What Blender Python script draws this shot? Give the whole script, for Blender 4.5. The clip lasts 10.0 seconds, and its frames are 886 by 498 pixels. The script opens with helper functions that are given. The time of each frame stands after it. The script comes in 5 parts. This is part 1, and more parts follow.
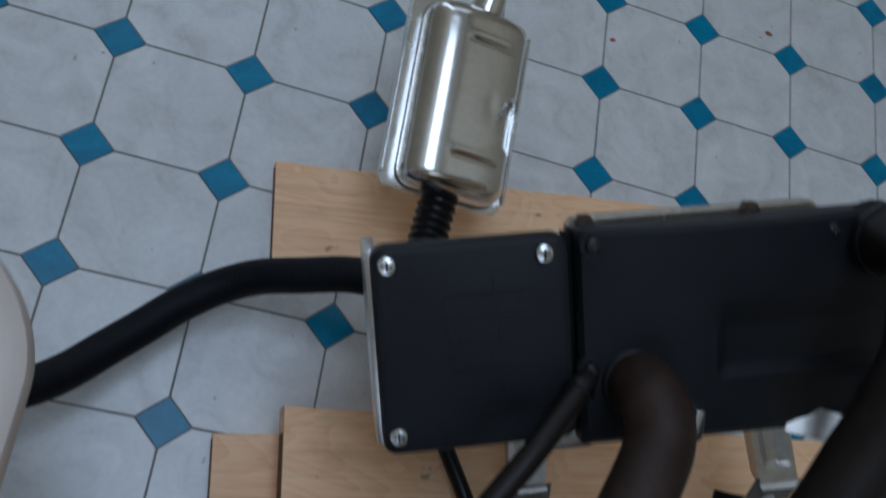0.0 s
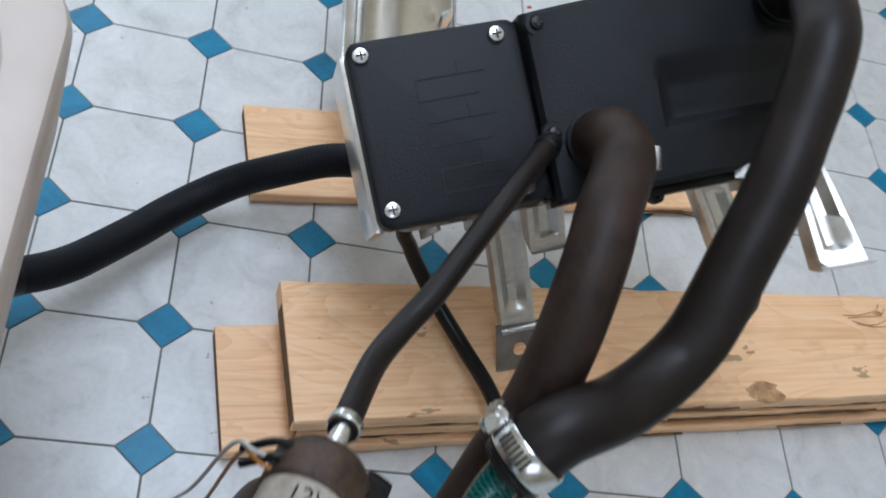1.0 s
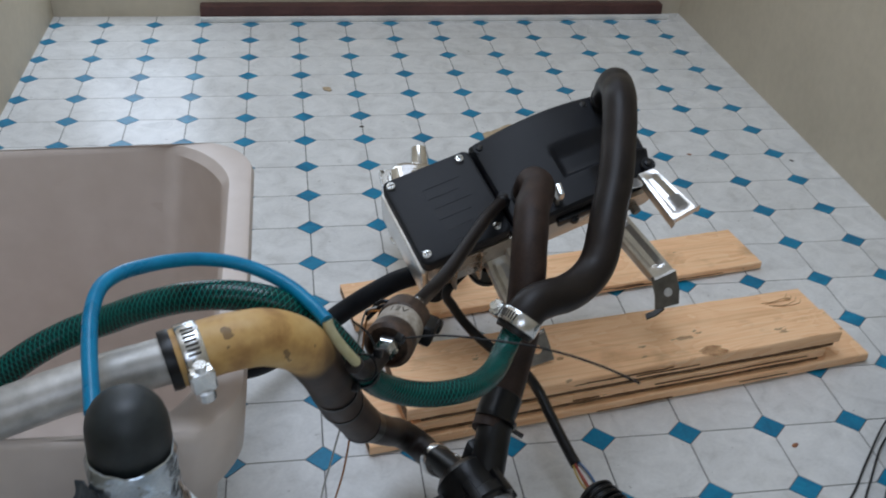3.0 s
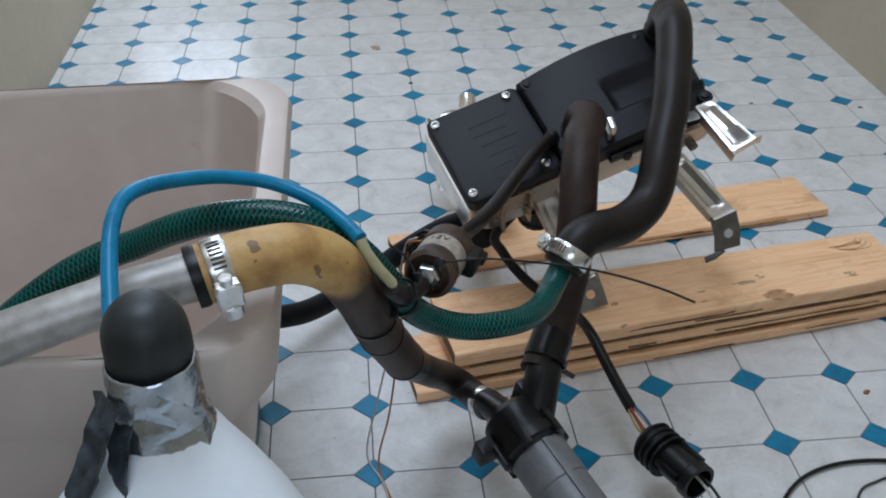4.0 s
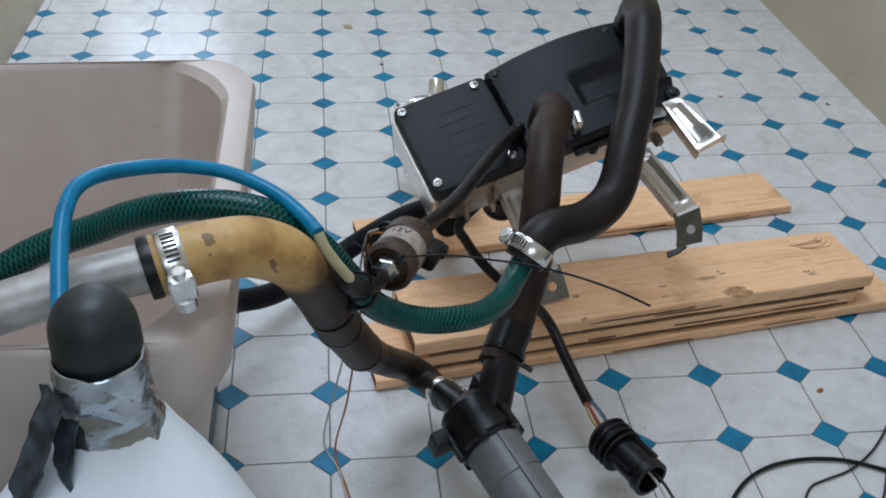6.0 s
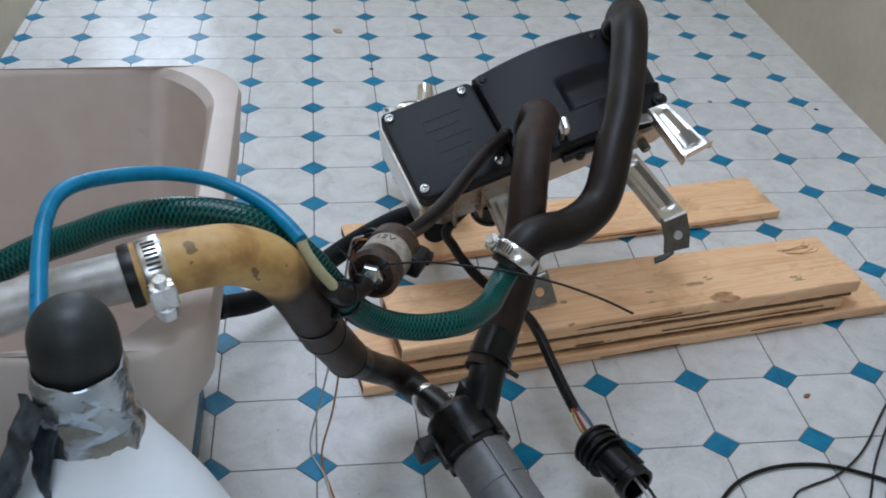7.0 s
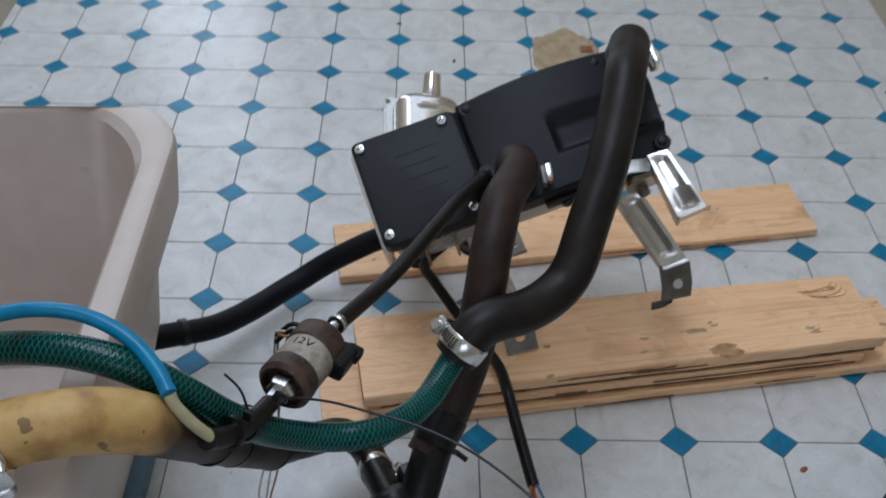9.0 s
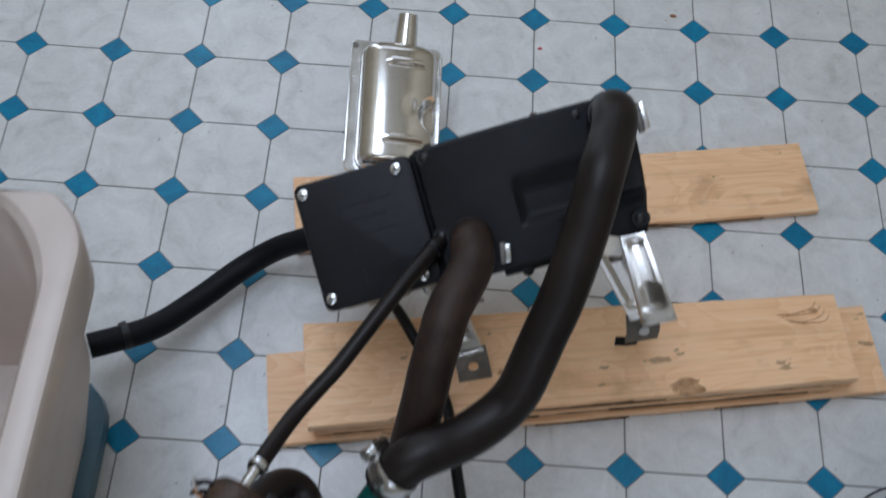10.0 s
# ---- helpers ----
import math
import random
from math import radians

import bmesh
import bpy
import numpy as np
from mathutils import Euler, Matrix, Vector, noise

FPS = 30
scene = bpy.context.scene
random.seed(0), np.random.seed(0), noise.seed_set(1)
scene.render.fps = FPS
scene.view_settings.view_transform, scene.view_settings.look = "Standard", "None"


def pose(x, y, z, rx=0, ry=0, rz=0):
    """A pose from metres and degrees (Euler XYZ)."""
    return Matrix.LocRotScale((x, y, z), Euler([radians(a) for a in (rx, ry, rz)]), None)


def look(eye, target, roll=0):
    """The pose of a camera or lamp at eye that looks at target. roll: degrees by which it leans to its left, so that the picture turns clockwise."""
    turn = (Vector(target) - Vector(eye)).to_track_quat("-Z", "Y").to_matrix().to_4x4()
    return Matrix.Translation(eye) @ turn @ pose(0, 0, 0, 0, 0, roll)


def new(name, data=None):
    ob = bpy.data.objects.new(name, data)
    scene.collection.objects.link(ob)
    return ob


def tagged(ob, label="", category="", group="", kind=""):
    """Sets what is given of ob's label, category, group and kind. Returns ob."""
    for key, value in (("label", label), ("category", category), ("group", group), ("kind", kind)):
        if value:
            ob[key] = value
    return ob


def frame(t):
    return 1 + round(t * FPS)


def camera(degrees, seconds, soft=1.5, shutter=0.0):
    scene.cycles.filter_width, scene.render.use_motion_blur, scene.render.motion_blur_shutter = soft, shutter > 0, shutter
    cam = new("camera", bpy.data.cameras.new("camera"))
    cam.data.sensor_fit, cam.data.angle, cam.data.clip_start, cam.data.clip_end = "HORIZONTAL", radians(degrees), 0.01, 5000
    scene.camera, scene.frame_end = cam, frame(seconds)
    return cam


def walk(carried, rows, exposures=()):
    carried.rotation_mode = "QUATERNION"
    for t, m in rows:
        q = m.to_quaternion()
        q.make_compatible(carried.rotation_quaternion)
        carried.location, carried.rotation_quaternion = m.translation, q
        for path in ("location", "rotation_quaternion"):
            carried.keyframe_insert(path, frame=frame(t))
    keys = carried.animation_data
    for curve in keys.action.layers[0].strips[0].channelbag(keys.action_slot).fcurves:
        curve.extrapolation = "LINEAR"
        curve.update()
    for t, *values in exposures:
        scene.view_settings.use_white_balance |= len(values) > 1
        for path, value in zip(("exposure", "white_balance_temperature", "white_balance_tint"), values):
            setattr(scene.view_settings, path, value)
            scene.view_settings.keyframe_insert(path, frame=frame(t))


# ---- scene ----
cam = camera(49.1, 10.0, soft=1.8, shutter=0.5)
ROWS = [
    (0.0, 0.0796, -0.0154, 0.6443, 19.20, -18.59, 8.41),
    (0.5, 0.0956, -0.1224, 0.6249, 24.75, -18.64, 4.80),
    (1.0, 0.0930, -0.2277, 0.5938, 33.60, -17.62, -1.01),
    (1.5, 0.0847, -0.3481, 0.6226, 40.63, -16.31, -2.94),
    (2.0, 0.1032, -0.5019, 0.6954, 47.14, -12.03, -4.36),
    (2.5, 0.0926, -0.6400, 0.7061, 53.18, -6.46, -7.96),
    (2.7, 0.0767, -0.6735, 0.7131, 55.95, -4.28, -9.05),
    (3.8, 0.0919, -0.7086, 0.6434, 57.45, 0.26, -6.80),
    (4.0, 0.0939, -0.6923, 0.6468, 55.99, 0.02, -5.77),
    (4.5, 0.0975, -0.6775, 0.6510, 55.45, -1.70, -5.16),
    (5.0, 0.1022, -0.6852, 0.6527, 55.05, -1.74, -5.54),
    (6.5, 0.1023, -0.6843, 0.6578, 54.55, -2.60, -6.37),
    (7.0, 0.1086, -0.6833, 0.6588, 54.75, -2.56, -6.51),
    (7.5, 0.1656, -0.6599, 0.6684, 52.85, -2.68, -7.22),
    (8.0, 0.2223, -0.6058, 0.7095, 50.94, -2.04, -5.56),
    (8.5, 0.2303, -0.5585, 0.7364, 48.83, -1.96, -2.02),
    (9.0, 0.2282, -0.5315, 0.7454, 46.53, -1.41, -0.19),
    (9.5, 0.2638, -0.4105, 0.8293, 35.61, -1.63, 1.91),
    (10.0, 0.2726, -0.2227, 0.8898, 26.08, -2.48, 3.35),
]
walk(cam, [(t, pose(x, y, z, rx, ry, rz)) for t, x, y, z, rx, ry, rz in ROWS], [(0.0, -1.10, 5750, 11), (0.3, -0.50, 6000, 12), (0.6, 0.04, 6150, 12), (1.0, 0.14, 6250, 13), (1.5, 0.18, 6500, 16), (2.0, 0.10, 6550, 16), (2.5, -0.28, 6500, 15), (4.0, -0.14, 6350, 14), (5.0, -0.06, 6350, 14), (7.0, -0.09, 6300, 14), (8.0, -0.32, 6400, 15), (9.0, -0.34, 6350, 15), (10.0, -0.40, 6300, 15)])

# ---------- room ----------
X0, X1, Y0, Y1, TOP = -0.387, 0.917, -1.75, 1.262, 2.05

# ---------- world and light ----------
world = bpy.data.worlds.new("sky")
scene.world = world
world.use_nodes = True
wn = world.node_tree.nodes
sky = wn.new("ShaderNodeTexSky")
sky.sky_type = "NISHITA"
sky.sun_disc = False
sky.sun_elevation, sky.sun_rotation = radians(40), radians(200)
world.node_tree.links.new(sky.outputs[0], wn["Background"].inputs[0])
wn["Background"].inputs[1].default_value = 0.10


def window_light(name, at, target, sx, sy, watts, colour):
    data = bpy.data.lights.new(name, "AREA")
    data.shape, data.size, data.size_y, data.energy, data.color = "RECTANGLE", sx, sy, watts, colour
    ob = new(name, data)
    ob.matrix_world = look(at, target)
    return ob


window_light("far_window_light", (0.265, Y1 + 0.02, 1.35), (0.265, 0, 1.30), 0.75, 0.85, 2.6, (0.80, 0.90, 1.0))
window_light("side_window_light", (-0.235, Y1 + 0.02, 0.98), (-0.235, 0, 0.98), 0.24, 1.7, 4.6, (0.76, 0.88, 1.0))
window_light("rear_window_light", (0.20, Y0 - 0.02, 1.35), (0.20, 0, 1.2), 0.9, 0.8, 5.0, (0.68, 0.83, 1.0))
window_light("roof_hatch_light", (0.02, 0.17, TOP + 0.02), (0.02, 0.1701, 0), 0.66, 1.16, 20.5, (0.71, 0.84, 1.0))


# ---------- materials ----------
def nodes(name):
    m = bpy.data.materials.new(name)
    m.use_nodes = True
    nt = m.node_tree
    return m, nt, nt.nodes["Principled BSDF"]


def add(nt, kind, **values):
    n = nt.nodes.new(kind)
    for key, value in values.items():
        n.inputs[key].default_value = value
    return n


def noise_tex(nt, vec, scale, detail=4.0, rough=0.55, distort=0.0):
    n = add(nt, "ShaderNodeTexNoise", Scale=scale, Detail=detail, Roughness=rough, Distortion=distort)
    nt.links.new(vec, n.inputs["Vector"])
    return n.outputs["Fac"]


def ramp(nt, fac, stops):
    r = nt.nodes.new("ShaderNodeValToRGB")
    e = r.color_ramp.elements
    while len(e) < len(stops):
        e.new(0.5)
    for k, (p, c) in zip(e, stops):
        k.position, k.color = p, (*c, 1.0)
    nt.links.new(fac, r.inputs[0])
    return r.outputs[0]


def mix(nt, fac, a, b, mode="MIX"):
    m = nt.nodes.new("ShaderNodeMix")
    m.data_type, m.blend_type = "RGBA", mode
    for value, socket in ((fac, m.inputs[0]), (a, m.inputs[6]), (b, m.inputs[7])):
        if isinstance(value, (float, int)):
            socket.default_value = value
        elif isinstance(value, tuple):
            socket.default_value = (*value, 1.0)
        else:
            nt.links.new(value, socket)
    return m.outputs[2]


def maths(nt, op, a, b=None, c=None):
    m = nt.nodes.new("ShaderNodeMath")
    m.operation = op
    for i, value in enumerate((a, b, c)):
        if value is None:
            continue
        if isinstance(value, (float, int)):
            m.inputs[i].default_value = value
        else:
            nt.links.new(value, m.inputs[i])
    return m.outputs[0]


def bump(nt, bsdf, height, strength, distance):
    b = add(nt, "ShaderNodeBump", Strength=strength, Distance=distance)
    nt.links.new(height, b.inputs["Height"])
    nt.links.new(b.outputs[0], bsdf.inputs["Normal"])


def place(nt, what="Position"):
    if what == "Position":
        return nt.nodes.new("ShaderNodeNewGeometry").outputs["Position"]
    return nt.nodes.new("ShaderNodeTexCoord").outputs[what]


def scaled(nt, vec, s):
    m = add(nt, "ShaderNodeMapping", Scale=s)
    nt.links.new(vec, m.inputs["Vector"])
    return m.outputs[0]


def material(name, dark, light, rough=0.5, metal=0.0, big=12.0, fine=150.0, relief=0.1, depth=0.0006, wear=0.12, spec=0.5, coat=0.0):
    """A plain surface with clouds at one scale and grain at another."""
    m, nt, b = nodes(name)
    p = place(nt)
    n1, n2 = noise_tex(nt, p, big, 5), noise_tex(nt, p, fine, 3)
    f = maths(nt, "ADD", maths(nt, "MULTIPLY", n1, 0.7), maths(nt, "MULTIPLY", n2, 0.3))
    nt.links.new(ramp(nt, f, [(0.34, dark), (0.66, light)]), b.inputs["Base Color"])
    r = maths(nt, "MULTIPLY_ADD", n1, wear * 2, rough - wear)
    nt.links.new(r, b.inputs["Roughness"])
    b.inputs["Metallic"].default_value = metal
    b.inputs["Specular IOR Level"].default_value = spec
    b.inputs["Coat Weight"].default_value = coat
    if relief:
        bump(nt, b, n2, relief, depth)
    return m


def tile_material(name, stops, rough, spec=0.5):
    m, nt, b = nodes(name)
    p = place(nt)
    rnd = nt.nodes.new("ShaderNodeObjectInfo").outputs["Random"]
    isl = nt.nodes.new("ShaderNodeNewGeometry").outputs["Random Per Island"]
    shift = nt.nodes.new("ShaderNodeVectorMath")
    shift.operation = "MULTIPLY_ADD"
    comb = nt.nodes.new("ShaderNodeCombineXYZ")
    nt.links.new(maths(nt, "ADD", rnd, isl), comb.inputs[2])
    nt.links.new(comb.outputs[0], shift.inputs[0])
    shift.inputs[1].default_value = (0, 0, 3)
    nt.links.new(p, shift.inputs[2])
    n1 = noise_tex(nt, shift.outputs[0], 26, 6, 0.62, 0.9)
    n2 = noise_tex(nt, p, 240, 2)
    n3 = noise_tex(nt, p, 3.0, 3)
    f = maths(nt, "ADD", maths(nt, "MULTIPLY", n1, 0.78), maths(nt, "MULTIPLY", n2, 0.22))
    col = ramp(nt, f, stops)
    col = mix(nt, maths(nt, "MULTIPLY", n3, 0.28), col, (0.50, 0.46, 0.40), "MULTIPLY")
    grime = maths(nt, "GREATER_THAN", noise_tex(nt, p, 95, 2), 0.735)
    col = mix(nt, maths(nt, "MULTIPLY", grime, 0.45), col, (0.12, 0.10, 0.08))
    nt.links.new(col, b.inputs["Base Color"])
    nt.links.new(maths(nt, "MULTIPLY_ADD", n3, 0.22, rough - 0.11), b.inputs["Roughness"])
    b.inputs["Specular IOR Level"].default_value = spec
    bump(nt, b, n1, 0.12, 0.001)
    return m


M_TILE = tile_material("vinyl_cloud_white", [(0.28, (0.56, 0.555, 0.535)), (0.47, (0.71, 0.71, 0.695)), (0.66, (0.82, 0.82, 0.805))], 0.30)
M_BLUE = tile_material("vinyl_blue", [(0.30, (0.0, 0.125, 0.24)), (0.5, (0.0, 0.205, 0.37)), (0.65, (0.0, 0.27, 0.46))], 0.34, 0.40)
M_JOINT = material("vinyl_joint", (0.11, 0.11, 0.10), (0.20, 0.19, 0.18), 0.6)
M_WALL = material("cream_wall_paint", (0.44, 0.385, 0.29), (0.54, 0.475, 0.365), 0.55, big=4, fine=60, relief=0.15, depth=0.001)
M_CEIL = material("white_ceiling_paint", (0.72, 0.71, 0.68), (0.80, 0.79, 0.76), 0.7, big=3)
M_DOOR = material("dark_red_brown_paint", (0.055, 0.022, 0.020), (0.11, 0.045, 0.04), 0.45)
M_TRIM = material("white_trim_paint", (0.62, 0.61, 0.58), (0.78, 0.77, 0.74), 0.5)
M_PLASTIC = material("black_moulded_plastic", (0.0045, 0.005, 0.007), (0.010, 0.011, 0.014), 0.5, big=30, fine=900, relief=0.5, depth=0.0004, wear=0.06, spec=0.3)
M_GLOSSB = material("black_shiny_plastic", (0.003, 0.003, 0.0035), (0.008, 0.008, 0.009), 0.34, big=60, spec=0.35)
M_RUBBER = material("black_rubber_hose", (0.007, 0.0045, 0.0038), (0.018, 0.0120, 0.0098), 0.46, big=22, fine=500, relief=0.25, depth=0.0003, spec=0.30)
M_KNIT = material("black_knit_sleeve", (0.0025, 0.0032, 0.0048), (0.0055, 0.0065, 0.0090), 0.55, big=30, fine=900, relief=0.4, depth=0.0003, spec=0.18)
M_RUBBER_OLD = material("dusty_brown_black_rubber", (0.015, 0.0072, 0.0050), (0.046, 0.026, 0.0185), 0.56, big=45, fine=400, relief=0.3, depth=0.0004, spec=0.32)
M_GRIME = material("grimy_brown_rubber_cap", (0.016, 0.008, 0.005), (0.095, 0.053, 0.031), 0.55, big=85, fine=400, relief=0.35, depth=0.0006)
M_STEEL = material("bright_stamped_steel", (0.56, 0.53, 0.49), (0.82, 0.80, 0.77), 0.30, 1.0, big=25, fine=300, wear=0.1, relief=0.06)
M_ZINC = material("zinc_plated_steel", (0.66, 0.66, 0.65), (0.88, 0.88, 0.86), 0.24, 1.0, big=60, fine=500, wear=0.14)
M_CAST = material("cast_aluminium_dull", (0.34, 0.285, 0.225), (0.56, 0.485, 0.40), 0.30, 0.9, big=18, fine=260, relief=0.35, wear=0.14)
M_DARKSTEEL = material("dull_dark_steel", (0.13, 0.12, 0.10), (0.26, 0.24, 0.21), 0.5, 0.7, big=40)
M_MUFFLER = material("polished_stainless", (0.68, 0.65, 0.61), (0.86, 0.84, 0.81), 0.15, 1.0, big=14, fine=200, relief=0.05, wear=0.08)
M_GREYPIPE = material("grey_weathered_pipe", (0.36, 0.35, 0.33), (0.62, 0.60, 0.57), 0.42, 0.55, big=30, fine=120)
M_PUMPGREY = material("grey_plastic_motor_can", (0.115, 0.119, 0.121), (0.190, 0.195, 0.198), 0.42, big=35)
M_TUB = material("beige_grey_plastic", (0.60, 0.51, 0.45), (0.69, 0.60, 0.54), 0.42, big=5, fine=40, relief=0.06, wear=0.08)
M_JUG = material("milky_white_plastic", (0.78, 0.86, 0.92), (0.86, 0.92, 0.97), 0.38, big=10, relief=0.0)
M_CAP = material("matt_black_rubber_cap", (0.011, 0.015, 0.017), (0.024, 0.031, 0.034), 0.46, big=50, fine=300)
M_TAPE = material("silver_duct_tape", (0.36, 0.41, 0.45), (0.58, 0.63, 0.67), 0.20, 0.9, big=60, fine=90, relief=0.35, depth=0.003, wear=0.12)
M_TAPE_DARK = material("dirty_tape_fold", (0.008, 0.016, 0.026), (0.10, 0.13, 0.16), 0.32, 0.3, big=110, fine=80, relief=0.6, depth=0.002)
M_BLUETUBE = material("blue_plastic_tube", (0.0005, 0.17, 0.33), (0.001, 0.25, 0.46), 0.30, big=50, relief=0.0, spec=0.3)
M_YELTUBE = material("yellowed_clear_tube", (0.42, 0.38, 0.20), (0.58, 0.54, 0.34), 0.35, big=60)
M_TEAL = material("dark_grey_green_plastic", (0.040, 0.056, 0.056), (0.065, 0.085, 0.085), 0.5, big=10)
M_BLUELID = material("pale_blue_plastic", (0.07, 0.16, 0.23), (0.12, 0.23, 0.31), 0.4, big=14)
M_BACKING = material("torn_brown_backing", (0.36, 0.26, 0.155), (0.55, 0.43, 0.285), 0.85, big=60, fine=300, relief=0.5, depth=0.002)
M_RUST = material("rusty_crumb", (0.20, 0.07, 0.03), (0.38, 0.17, 0.08), 0.9, big=200)
M_RED = material("red_paint_speck", (0.50, 0.06, 0.05), (0.62, 0.10, 0.08), 0.6, big=100)
M_PALE = material("worn_label", (0.17, 0.125, 0.085), (0.48, 0.43, 0.36), 0.55, big=75, fine=250)
M_INK = material("dark_print", (0.03, 0.025, 0.02), (0.07, 0.06, 0.05), 0.7, big=90)


def wood_material(name, a, b2, c):
    m, nt, b = nodes(name)
    obj = place(nt, "Object")
    rnd = nt.nodes.new("ShaderNodeObjectInfo").outputs["Random"]
    off = nt.nodes.new("ShaderNodeVectorMath")
    off.operation = "ADD"
    comb = nt.nodes.new("ShaderNodeCombineXYZ")
    nt.links.new(maths(nt, "MULTIPLY", rnd, 9.0), comb.inputs[0])
    nt.links.new(obj, off.inputs[0])
    nt.links.new(comb.outputs[0], off.inputs[1])
    v = off.outputs[0]
    warp = noise_tex(nt, scaled(nt, v, (6, 16, 16)), 1.0, 3, 0.5, 1.2)
    rings = maths(nt, "FRACT", maths(nt, "MULTIPLY", warp, 9.0))
    grain = noise_tex(nt, scaled(nt, v, (9, 420, 420)), 1.0, 3)
    cloud = noise_tex(nt, v, 11, 4)
    f = maths(nt, "ADD", maths(nt, "MULTIPLY", rings, 0.26), maths(nt, "MULTIPLY", grain, 0.74))
    col = ramp(nt, f, [(0.22, a), (0.55, b2), (0.85, c)])
    col = mix(nt, maths(nt, "MULTIPLY", cloud, 0.35), col, (0.97, 0.90, 0.80), "MULTIPLY")
    worn = ramp(nt, noise_tex(nt, scaled(nt, v, (14, 22, 22)), 1.0, 4), [(0.60, (0, 0, 0)), (0.74, (1, 1, 1))])
    col = mix(nt, maths(nt, "MULTIPLY", worn, 0.50), col, (0.40, 0.20, 0.085))
    streak = ramp(nt, noise_tex(nt, scaled(nt, v, (5, 130, 130)), 1.0, 4, 0.6), [(0.52, (0, 0, 0)), (0.66, (1, 1, 1))])
    col = mix(nt, maths(nt, "MULTIPLY", streak, 0.36), col, (0.62, 0.33, 0.14))
    vor = add(nt, "ShaderNodeTexVoronoi", Scale=1.0)
    nt.links.new(scaled(nt, v, (5.5, 12, 12)), vor.inputs["Vector"])
    knot = ramp(nt, vor.outputs["Distance"], [(0.08, (1, 1, 1)), (0.19, (0, 0, 0))])
    col = mix(nt, maths(nt, "MULTIPLY", knot, 0.5), col, (0.30, 0.14, 0.05))
    spots = maths(nt, "GREATER_THAN", noise_tex(nt, scaled(nt, v, (30, 80, 80)), 1.0, 3), 0.70)
    col = mix(nt, maths(nt, "MULTIPLY", spots, 0.55), col, (0.14, 0.085, 0.045))
    nt.links.new(col, b.inputs["Base Color"])
    nt.links.new(maths(nt, "MULTIPLY_ADD", cloud, 0.3, 0.36), b.inputs["Roughness"])
    bump(nt, b, grain, 0.25, 0.0008)
    return m


M_WOOD = wood_material("varnished_pine", (0.86, 0.47, 0.235), (0.98, 0.615, 0.350), (0.98, 0.680, 0.430))
M_KNOT = material("brown_knot", (0.28, 0.130, 0.055), (0.66, 0.39, 0.19), 0.6, big=120, fine=500)
M_END_AND_GAP = material("dark_end_grain_and_gap_shade", (0.07, 0.037, 0.018), (0.24, 0.14, 0.07), 0.85, big=90, fine=500, relief=0.4)


def braid_material():
    m, nt, b = nodes("green_braided_hose")
    uv = place(nt, "UV")
    sep = nt.nodes.new("ShaderNodeSeparateXYZ")
    nt.links.new(uv, sep.inputs[0])
    a = maths(nt, "MULTIPLY", sep.outputs[0], 2 * math.pi * 4)
    l = maths(nt, "MULTIPLY", sep.outputs[1], 2 * math.pi * 150)
    s1 = maths(nt, "ABSOLUTE", maths(nt, "SINE", maths(nt, "ADD", a, l)))
    s2 = maths(nt, "ABSOLUTE", maths(nt, "SINE", maths(nt, "SUBTRACT", a, l)))
    line = maths(nt, "MINIMUM", s1, maths(nt, "MULTIPLY_ADD", s2, 1.2, 0.05))
    n = noise_tex(nt, place(nt), 30, 4)
    body = ramp(nt, n, [(0.35, (0.0002, 0.015, 0.015)), (0.65, (0.0004, 0.040, 0.036))])
    col = mix(nt, ramp(nt, line, [(0.12, (1, 1, 1)), (0.36, (0, 0, 0))]), body, (0.001, 0.17, 0.14))
    nt.links.new(col, b.inputs["Base Color"])
    b.inputs["Roughness"].default_value = 0.20
    b.inputs["Specular IOR Level"].default_value = 0.30
    bump(nt, b, line, 0.25, 0.0005)
    return m


def elbow_material():
    """Yellowed silicone that turns to sooty brown-black along its length."""
    m, nt, b = nodes("stained_silicone")
    uv = place(nt, "UV")
    sep = nt.nodes.new("ShaderNodeSeparateXYZ")
    nt.links.new(uv, sep.inputs[0])
    p = place(nt)
    n1, n2 = noise_tex(nt, p, 40, 5), noise_tex(nt, p, 14, 3)
    along = maths(nt, "ADD", sep.outputs[1], maths(nt, "MULTIPLY", maths(nt, "SUBTRACT", n2, 0.5), 0.04))
    yellow = ramp(nt, n1, [(0.30, (0.33, 0.165, 0.050)), (0.50, (0.58, 0.345, 0.115)), (0.70, (0.68, 0.455, 0.18))])
    spots = maths(nt, "GREATER_THAN", noise_tex(nt, p, 75, 2), 0.66)
    yellow = mix(nt, maths(nt, "MULTIPLY", spots, 0.7), yellow, (0.10, 0.06, 0.03))
    black = ramp(nt, n1, [(0.35, (0.018, 0.0095, 0.0065)), (0.65, (0.060, 0.036, 0.025))])
    col = mix(nt, ramp(nt, along, [(0.080, (0, 0, 0)), (0.098, (1, 1, 1))]), yellow, black)
    nt.links.new(col, b.inputs["Base Color"])
    b.inputs["Roughness"].default_value = 0.5
    bump(nt, b, n1, 0.2, 0.001)
    return m


M_GREEN = braid_material()
M_ELBOW = elbow_material()


# ---------- mesh tools ----------
def finish(name, bm, mat, parent=None, label="", smooth=35):
    me = bpy.data.meshes.new(name)
    bmesh.ops.recalc_face_normals(bm, faces=bm.faces[:])
    bm.to_mesh(me)
    bm.free()
    me.materials.append(mat)
    if smooth:
        me.shade_smooth()
        me.set_sharp_from_angle(angle=radians(smooth))
    ob = new(name, me)
    if parent is not None:
        ob.parent = parent
    if label:
        ob["label"] = label
    return ob


